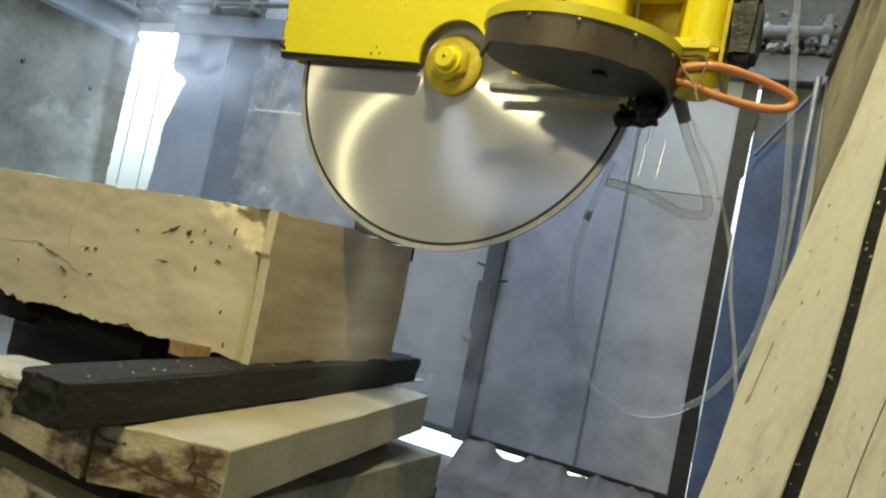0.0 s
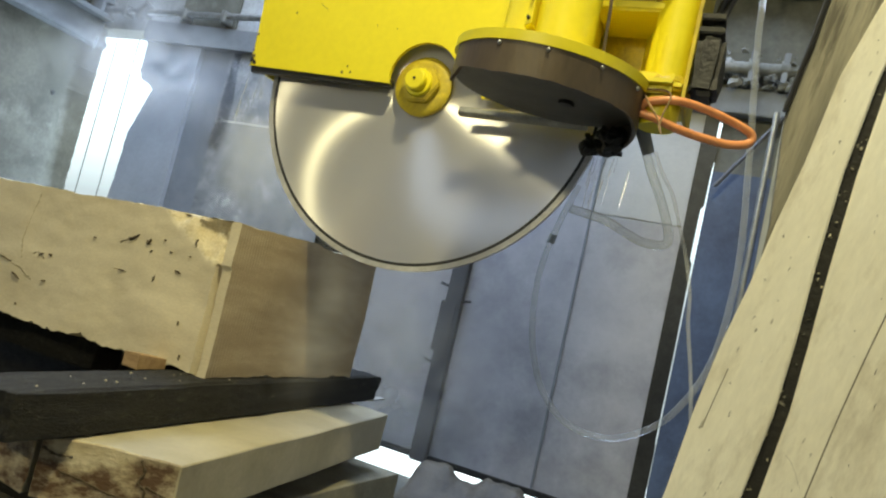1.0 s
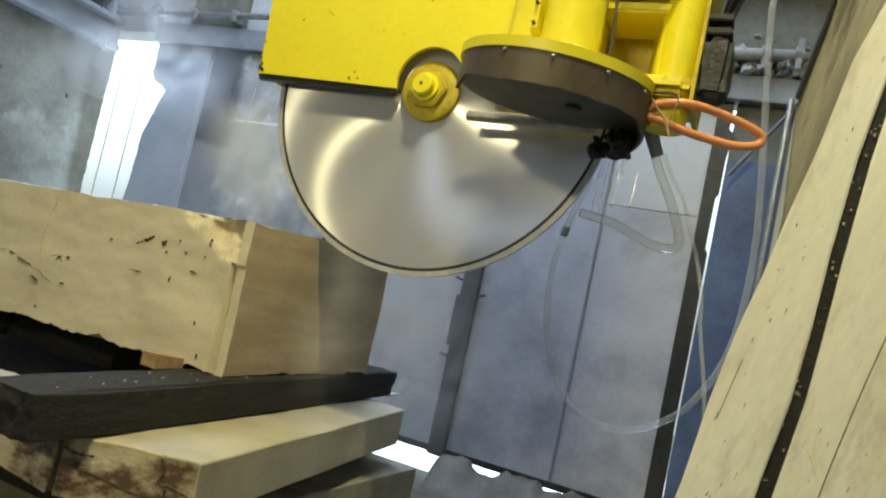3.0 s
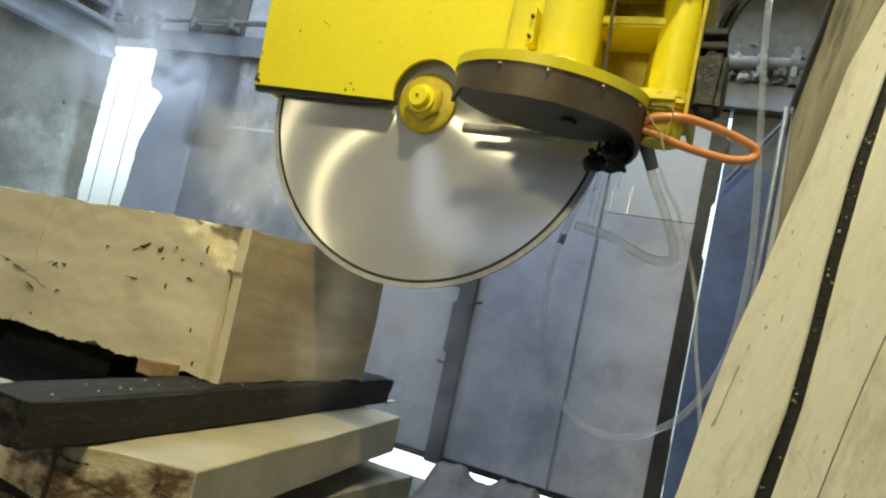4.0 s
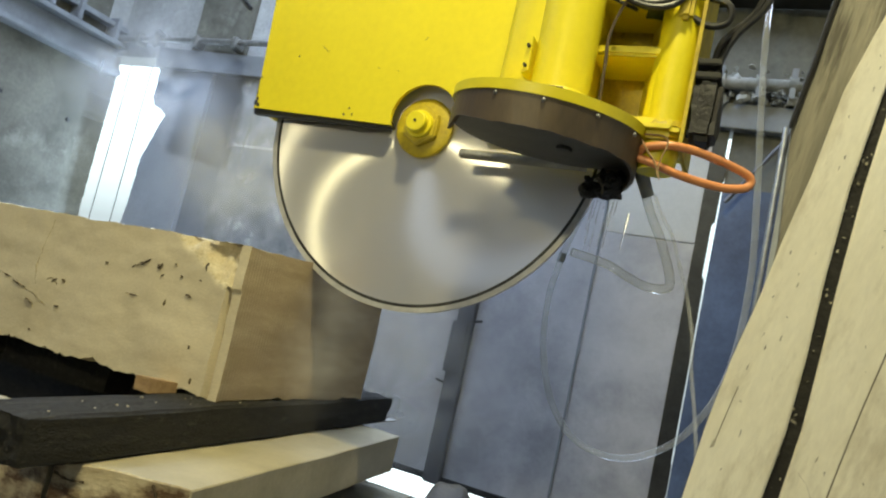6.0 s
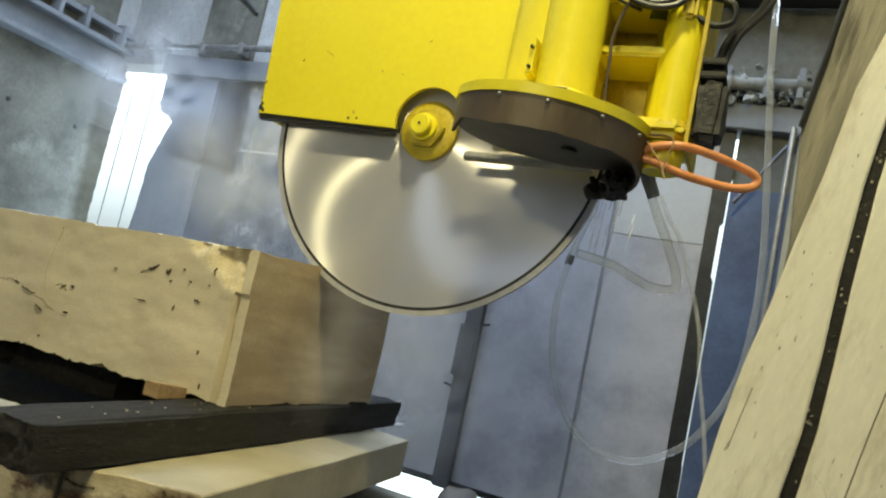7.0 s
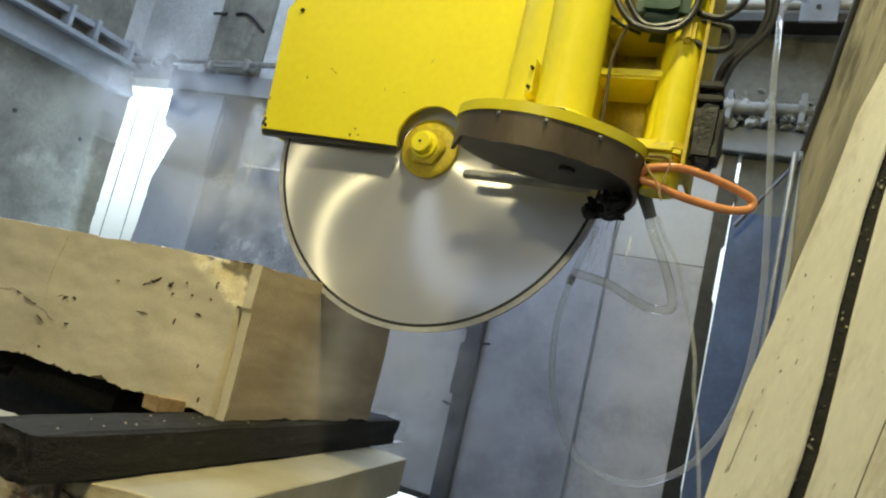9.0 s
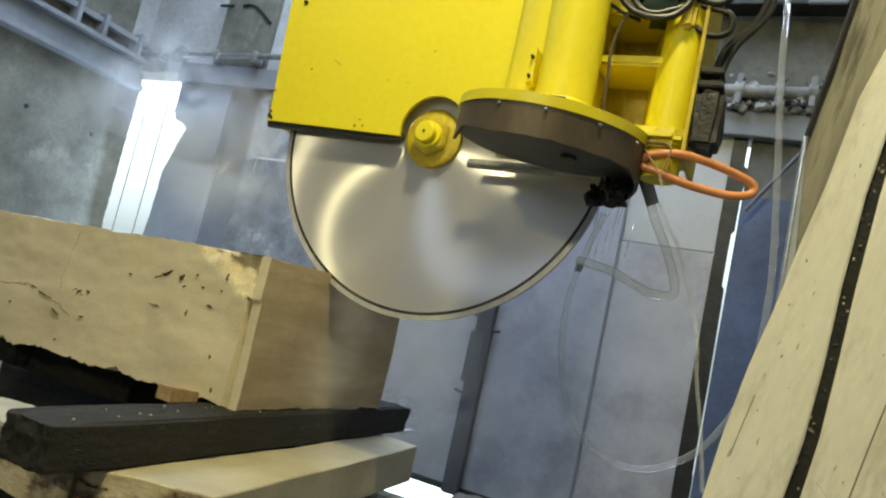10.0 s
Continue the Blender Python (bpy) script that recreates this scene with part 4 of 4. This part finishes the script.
    part("cutting_rim", lathe(B(), [(0.531, -0.005), (0.546, -0.005), (0.546, 0.005), (0.531, 0.005), (0.531, -0.005)]), RIM, disc, "pale diamond cutting rim")
    # yellow flange and nut on the spindle
    part("flange", lathe(B(), [(0.001, -0.006), (0.088, -0.006), (0.090, -0.010), (0.090, -0.022), (0.082, -0.028), (0.055, -0.030), (0.052, -0.034), (0.001, -0.034)]), YELLOW_WORN, disc, "worn yellow blade flange")
    nut = B()
    bmesh.ops.create_cone(nut, cap_ends=True, segments=6, radius1=0.064, radius2=0.060, depth=0.018, matrix=pose(0, -0.042, 0, 90, 0, 0))
    bmesh.ops.bevel(nut, geom=nut.edges[:], offset=0.004, segments=2, affect="EDGES")
    part("nut", nut, YELLOW_WORN, disc)
    part("spindle_end", lathe(B(), [(0.001, -0.088), (0.003, -0.086), (0.028, -0.086), (0.031, -0.083), (0.031, -0.062), (0.040, -0.062), (0.042, -0.059), (0.042, -0.048), (0.001, -0.048)]), YELLOW, disc)

    # black dot coloured as the shaded centre hole
    part("centre_hole", rod(B(), (0, -0.0895, 0), (0, -0.087, 0), 0.004, sides=10), MUD_AND_HOLE, disc)

    # undercutting head: skirt, top flange and flat blade
    def on_drum(bm):
        bmesh.ops.transform(bm, matrix=Matrix.Translation(DRUM) @ DRUM_TURN, verts=bm.verts)
        return bm
    def low(a):
        return 0.004 + 0.003 * noise.noise((a * 0.09, 0, 0)) - 0.036 * min(1, max(0, (a - 290) / 58)) + 0.014 * max(0, (205 - a) / 39) - 0.03 * max(0, (177 - a) / 11)
    skirt = part("skirt", on_drum(ring_wall(B(), 0.2105, 0.2185, 166, 368, low, lambda a: 0.070, 90)), RUBBER, saw, "mud-brown curved splash skirt")
    for a in (205, 232, 262, 292, 322):
        b = B()
        bmesh.ops.create_icosphere(b, subdivisions=2, radius=0.005, matrix=Matrix.Translation((0.219 * math.cos(radians(a)), 0.219 * math.sin(radians(a)), 0.062)))
        part("rivet", on_drum(b), PLAINSTEEL, skirt)
    part("head_flange", on_drum(ring_wall(B(), 0.02, 0.221, 0, 359.9, lambda a: 0.070, lambda a: 0.092, 96)), YELLOW, saw, "yellow round mounting flange")
    flat = B()
    prof = []
    teeth = 72
    for i in range(teeth * 2):
        a = math.pi * i / teeth
        r = 0.2085 if i % 2 else 0.202
        prof.append((r * math.cos(a), r * math.sin(a)))
    prism(flat, prof, 0.022, 0.028, "z")
    under = part("flat_blade", on_drum(flat), BLADE_DIRTY, saw, "dark wet toothed horizontal blade")
    part("blade_bolt", on_drum(rod(B(), (0.03, -0.05, 0.014), (0.03, -0.05, 0.023), 0.018, sides=6)), DARKSTEEL, under)
    rnd = random.Random(8)
    for i in range(34):
        a, r = radians(rnd.uniform(334, 374)), rnd.uniform(0.165, 0.212)
        clump = B()
        bmesh.ops.create_icosphere(clump, subdivisions=2, radius=rnd.uniform(0.009, 0.019), matrix=Matrix.Translation((r * math.cos(a), r * math.sin(a), rnd.uniform(-0.040, -0.006))))
        part("mud_clump", on_drum(rough(clump, 0.012, 40, i)), MUD_AND_HOLE, skirt)

    # spindle housing and cast frame
    part("housing", rod(rod(B(), (-0.438, 1.42, 1.71), (-0.458, 1.42, 2.6), 0.066, sides=40), (-0.438, 1.42, 1.71), (-0.438, 1.42, 1.752), 0.080, 0.067, sides=40), YELLOW, saw, "yellow cylindrical spindle housing")
    body = prism(B(), [(-0.40, 1.44), (-0.47, 1.412), (-0.53, 1.414), (-0.575, 1.424), (-0.592, 1.437), (-0.60, 1.46), (-0.605, 1.585), (-0.40, 1.585)], 1.715, 1.872, "z")
    prism(body, [(-0.40, 1.44), (-0.47, 1.412), (-0.53, 1.414), (-0.575, 1.424), (-0.592, 1.437), (-0.60, 1.46), (-0.605, 1.7475), (-0.40, 1.7475)], 1.872, 2.6, "z")
    bmesh.ops.remove_doubles(body, verts=body.verts, dist=0.0005)
    part("gearbox", body, YELLOW, saw, "yellow gearbox casing", smooth=40)
    br = B()
    prism(br, [(-0.522, 1.785), (-0.506, 1.79), (-0.510, 1.87), (-0.524, 1.863)], 1.375, 1.45)
    part("bracket", br, YELLOW, saw)
    frame_parts = [("frame_back", (-0.42, -0.19, 1.62, 1.66, 1.70, 2.6)), ("shelf", (-0.40, -0.20, 1.47, 1.62, 1.878, 1.902)), ("shelf", (-0.40, -0.20, 1.47, 1.62, 2.00, 2.025)), ("shelf", (-0.42, -0.18, 1.44, 1.62, 1.690, 1.735))]
    for nm, (a, b, c, d, e, f) in frame_parts:
        part(nm, box(B(), a, b, c, d, e, f, 0.018 if e < 1.7 else 0.006), YELLOW_WORN if nm == "frame_back" else YELLOW, saw, smooth=50)
    part("frame_side", prism(B(), [(-0.178, 1.66), (-0.178, 1.50), (-0.184, 1.475), (-0.200, 1.460), (-0.222, 1.455), (-0.244, 1.462), (-0.258, 1.478), (-0.265, 1.505), (-0.275, 1.56), (-0.30, 1.62), (-0.31, 1.66)], 1.70, 2.6, "z"), YELLOW, saw, smooth=50)
    part("column", rod(B(), (-0.245, 1.49, 1.74), (-0.238, 1.49, 1.99), 0.022, sides=24), YELLOW, saw)
    part("collar", rod(B(), (-0.222, 1.51, 1.722), (-0.222, 1.51, 1.737), 0.056, 0.052, sides=28), YELLOW_WORN, saw)
    part("foot", rod(B(), (-0.222, 1.51, 1.63), (-0.222, 1.51, 1.725), 0.040, 0.048, sides=28), YELLOW, saw)
    # dark brown panel inside the upper opening of the casting
    part("inner_panel", box(B(), -0.41, -0.268, 1.595, 1.618, 2.028, 2.6, 0.003), BROWN_INNER, saw, "dark brown inner panel")
    for z in (1.80, 1.845):
        part("bolt", rod(B(), (-0.514, 1.366, z), (-0.514, 1.376, z), 0.004, sides=6), DARKSTEEL, saw)
    # thin dark arc round the foot of the housing
    part("dark_arc", tube(B(), [(-0.515, 1.385, 1.742), (-0.49, 1.358, 1.742), (-0.45, 1.339, 1.742), (-0.41, 1.344, 1.742)], 0.003, 6), RUBBER, saw)
    part("side_cover", box(B(), -0.178, -0.170, 1.46, 1.68, 1.672, 2.4, 0.002), YELLOW_WORN, saw)
    part("bolt", rod(B(), (-0.17, 1.50, 1.72), (-0.162, 1.50, 1.72), 0.010, sides=6), DARKSTEEL, saw)
    knob = B()
    bmesh.ops.create_icosphere(knob, subdivisions=2, radius=0.014, matrix=Matrix.Translation((-0.305, 1.53, 1.75)))
    part("grease_nipple", rough(knob, 0.006, 60), RUBBER, saw)
    # valve block, motor and hoses
    vb = box(B(), -0.165, -0.112, 1.46, 1.56, 1.70, 1.83, 0.012)
    valve = part("valve_block", rough(vb, 0.006, 30, 5, 2), MUD_AND_HOLE, saw, "black oily valve block")
    part("clamp", box(B(), -0.178, -0.118, 1.47, 1.54, 1.835, 1.85, 0.003), DARKSTEEL, valve)
    part("clamp", box(B(), -0.178, -0.122, 1.47, 1.54, 1.865, 1.88, 0.003), DARKSTEEL, valve)
    motor = box(B(), -0.33, -0.215, 1.42, 1.56, 2.00, 2.16, 0.02)
    part("motor", rough(motor, 0.008, 25, 2, 2), GREEN, saw, "dark green motor casting")
    part("valve_knob", box(B(), -0.225, -0.195, 1.44, 1.49, 1.955, 2.01, 0.008), YELLOW_WORN, saw)
    hoses = [[(-0.142, 1.5, 1.86), (-0.13, 1.5, 1.93), (-0.075, 1.5, 2.00), (-0.065, 1.5, 2.08), (-0.12, 1.5, 2.16), (-0.2, 1.5, 2.2)],
             [(-0.135, 1.5, 1.86), (-0.11, 1.5, 1.94), (-0.055, 1.5, 2.02), (-0.06, 1.5, 2.12), (-0.13, 1.5, 2.2)],
             [(-0.20, 1.47, 1.97), (-0.16, 1.47, 1.95), (-0.125, 1.47, 1.96), (-0.13, 1.47, 2.00), (-0.19, 1.47, 2.02)],
             [(-0.20, 1.46, 2.03), (-0.15, 1.46, 2.02), (-0.11, 1.46, 2.06), (-0.13, 1.46, 2.11), (-0.2, 1.46, 2.12)],
             [(-0.385, 1.44, 2.16), (-0.375, 1.42, 2.05), (-0.33, 1.42, 1.985), (-0.27, 1.42, 1.965), (-0.225, 1.43, 1.985), (-0.20, 1.44, 2.05), (-0.19, 1.44, 2.2)],
             [(-0.37, 1.45, 2.16), (-0.36, 1.43, 2.07), (-0.32, 1.43, 2.0), (-0.28, 1.43, 1.98), (-0.22, 1.44, 2.0)]]
    for p in hoses:
        part("hose", tube(B(), p, 0.0075, 10), BLACKHOSE, saw, "black rubber hydraulic hose")
    part("cable", tube(B(), [(-0.50, 1.36, 2.2), (-0.455, 1.37, 2.08), (-0.41, 1.40, 2.02), (-0.365, 1.44, 1.995), (-0.31, 1.44, 1.968)], 0.004, 8), BLACKHOSE, saw, "thin dark cable")
    part("cable", tube(B(), [(-0.325, 1.43, 2.0), (-0.345, 1.43, 1.96), (-0.358, 1.43, 1.90), (-0.355, 1.43, 1.84), (-0.350, 1.43, 1.735)], 0.004, 8), RUBBER, saw, "thin brown cable")
    # orange hose loop, water pipe and clear hose
    loop = tube(B(), [(-0.255, 1.47, 1.66), (-0.24, 1.46, 1.670), (-0.19, 1.46, 1.678), (-0.137, 1.48, 1.676), (-0.068, 1.52, 1.664), (-0.032, 1.54, 1.650), (-0.034, 1.54, 1.629), (-0.071, 1.52, 1.616), (-0.125, 1.50, 1.618), (-0.172, 1.48, 1.624), (-0.225, 1.47, 1.640), (-0.262, 1.47, 1.650)], 0.0092, 12)
    part("orange_hose", loop, ORANGE, saw, "looped orange rubber hose")
    part("tie_wire", tube(B(), [(-0.262, 1.455, 1.70), (-0.235, 1.45, 1.66), (-0.215, 1.45, 1.635), (-0.20, 1.45, 1.60)], 0.002, 6), WOOD, saw)
    part("tie_wire", tube(B(), [(-0.27, 1.455, 1.695), (-0.20, 1.45, 1.69), (-0.205, 1.45, 1.64), (-0.207, 1.45, 1.61)], 0.002, 6), WOOD, saw)
    pipe = part("water_pipe", rod(B(), (-0.765, 1.70, 1.677), (-0.42, 1.72, 1.684), 0.0135, sides=20), PLAINSTEEL, saw, "galvanised cooling water pipe")
    # pipe end capped in black, in place of its shaded inside
    part("pipe_mouth", rod(B(), (-0.768, 1.70, 1.677), (-0.763, 1.70, 1.677), 0.010, sides=16), MUD_AND_HOLE, pipe)
    part("clear_hose", tube(B(), [(-0.252, 1.6, 1.62), (-0.225, 1.6, 1.56), (-0.189, 1.6, 1.494), (-0.158, 1.6, 1.42), (-0.165, 1.6, 1.395), (-0.207, 1.6, 1.393), (-0.255, 1.6, 1.410), (-0.303, 1.6, 1.429), (-0.386, 1.6, 1.443)], 0.0105, 12), CLEAR, saw, "clear plastic water hose")
    part("hose_fitting", rod(B(), (-0.268, 1.56, 1.665), (-0.238, 1.598, 1.598), 0.017, 0.014, sides=16), STEELBEAM, saw, "grey hose fitting")
    part("water_stream", tube(B(), [(-0.222, 1.59, 1.60), (-0.195, 1.59, 1.55), (-0.167, 1.6, 1.51), (-0.138, 1.6, 1.44), (-0.113, 1.6, 1.378), (-0.09, 1.6, 1.30), (-0.081, 1.6, 1.235), (-0.06, 1.6, 1.15), (-0.046, 1.6, 1.086), (-0.03, 1.6, 1.0)], 0.0045, 8, wobble=0.06), WATER, saw, "thin stream of cooling water")
    rnd = random.Random(12)
    for i in range(34):
        x = -1.53 + 0.09 * rnd.random() if i < 16 else -0.36 + 0.09 * rnd.random()
        y, z = (1.72, 1.735) if i < 16 else (1.60, 1.60)
        z -= rnd.uniform(0, 0.10)
        part("water_drip", rod(B(), (x, y, z), (x - 0.004, y, z - rnd.uniform(0.02, 0.09)), 0.0010, 0.0017, sides=6), WATER, saw)
    return saw, disc


def hanging_hose():
    pts = [(-0.70, 2.98, 1.85), (-0.76, 3.0, 1.65), (-0.792, 3.0, 1.426), (-0.766, 3.0, 1.178), (-0.685, 3.0, 0.974), (-0.558, 3.0, 0.85), (-0.389, 3.0, 0.822), (-0.242, 3.0, 0.885), (-0.122, 3.0, 1.01),
           (-0.025, 3.0, 1.249), (-0.002, 3.0, 1.619), (-0.038, 3.0, 2.035), (-0.093, 3.0, 2.515), (-0.112, 3.02, 2.78), (-0.12, 3.2, 3.02), (-0.10, 4.2, 3.66), (-0.03, 4.9, 4.05)]
    hose = thing("clear_hose", "long clear plastic hose hanging in a loop", "hose")
    part("tube", tube(B(), pts, 0.014, 12), CLEAR, hose)
    part("coupling", rod(B(), (-0.775, 3.0, 1.58), (-0.768, 3.0, 1.62), 0.0175, sides=14), STEELBEAM, hose)


def mist(at, wide, high, material, seed, turn=0.0):
    """A drifting patch of spray: three bowed layers, one behind another."""
    veil = thing("water_mist", "thin pale wet mist drifting from the saw", "mist", "mist in the air")
    for k in range(3):
        bm = B()
        bmesh.ops.create_grid(bm, x_segments=14, y_segments=14, size=0.5)
        for v in bm.verts:
            x, z = v.co.x * wide * (1 - 0.12 * k), v.co.y * high * (1 - 0.08 * k)
            v.co = (x, 0.09 * k + 0.5 * x * x + 0.06 * noise.noise((x * 2 + seed, z * 2, k)), z + 0.03 * k)
        part("layer", bm, material, veil, smooth=180)
    veil.matrix_world = pose(*at, 0, 0, turn)
    return veil


hall()
sliding_door()
sludge()
wall_pipes()
stack()
stone_block()
leaning_slabs()
hanging_hose()
SAW, DISC = saw_machine()


# place, width, height, material and drift of each patch of mist
VEILS = [((-5.2, 4.3, 2.75), 2.2, 1.5, MIST, (-0.25, 0.0, 0.12), 30), ((-2.55, 2.95, 1.85), 1.4, 1.2, MIST, (-1.0, 0.1, 0.25), 32),
         ((-1.75, 3.6, 0.80), 1.7, 1.7, SPRAY, (-0.15, 0.0, 0.10), 22), ((-1.08, 1.74, 1.10), 0.30, 0.6, VEIL, (-0.04, 0.0, 0.03), 25)]
MISTS = [mist(at, w, h, m, 3.7 * i, turn) for i, (at, w, h, m, drift, turn) in enumerate(VEILS)]


# ---- what moves ----
def motions():
    for veil, (at, w, h, m, drift, turn) in zip(MISTS, VEILS):
        walk(veil, [(t, pose(*(Vector(at) + Vector(drift) * (t / 10 - 0.6)), 0, 0, turn + 3 * math.sin(t * 0.6))) for t in range(11)])
    walk(SAW, [(t, pose(x, 0, z)) for t, x, z in SAW_ROWS])
    walk(DISC, [(i / 10, pose(*HUB) @ pose(0, 0, 0, 0, 75 * i, 0)) for i in range(101)])


motions()
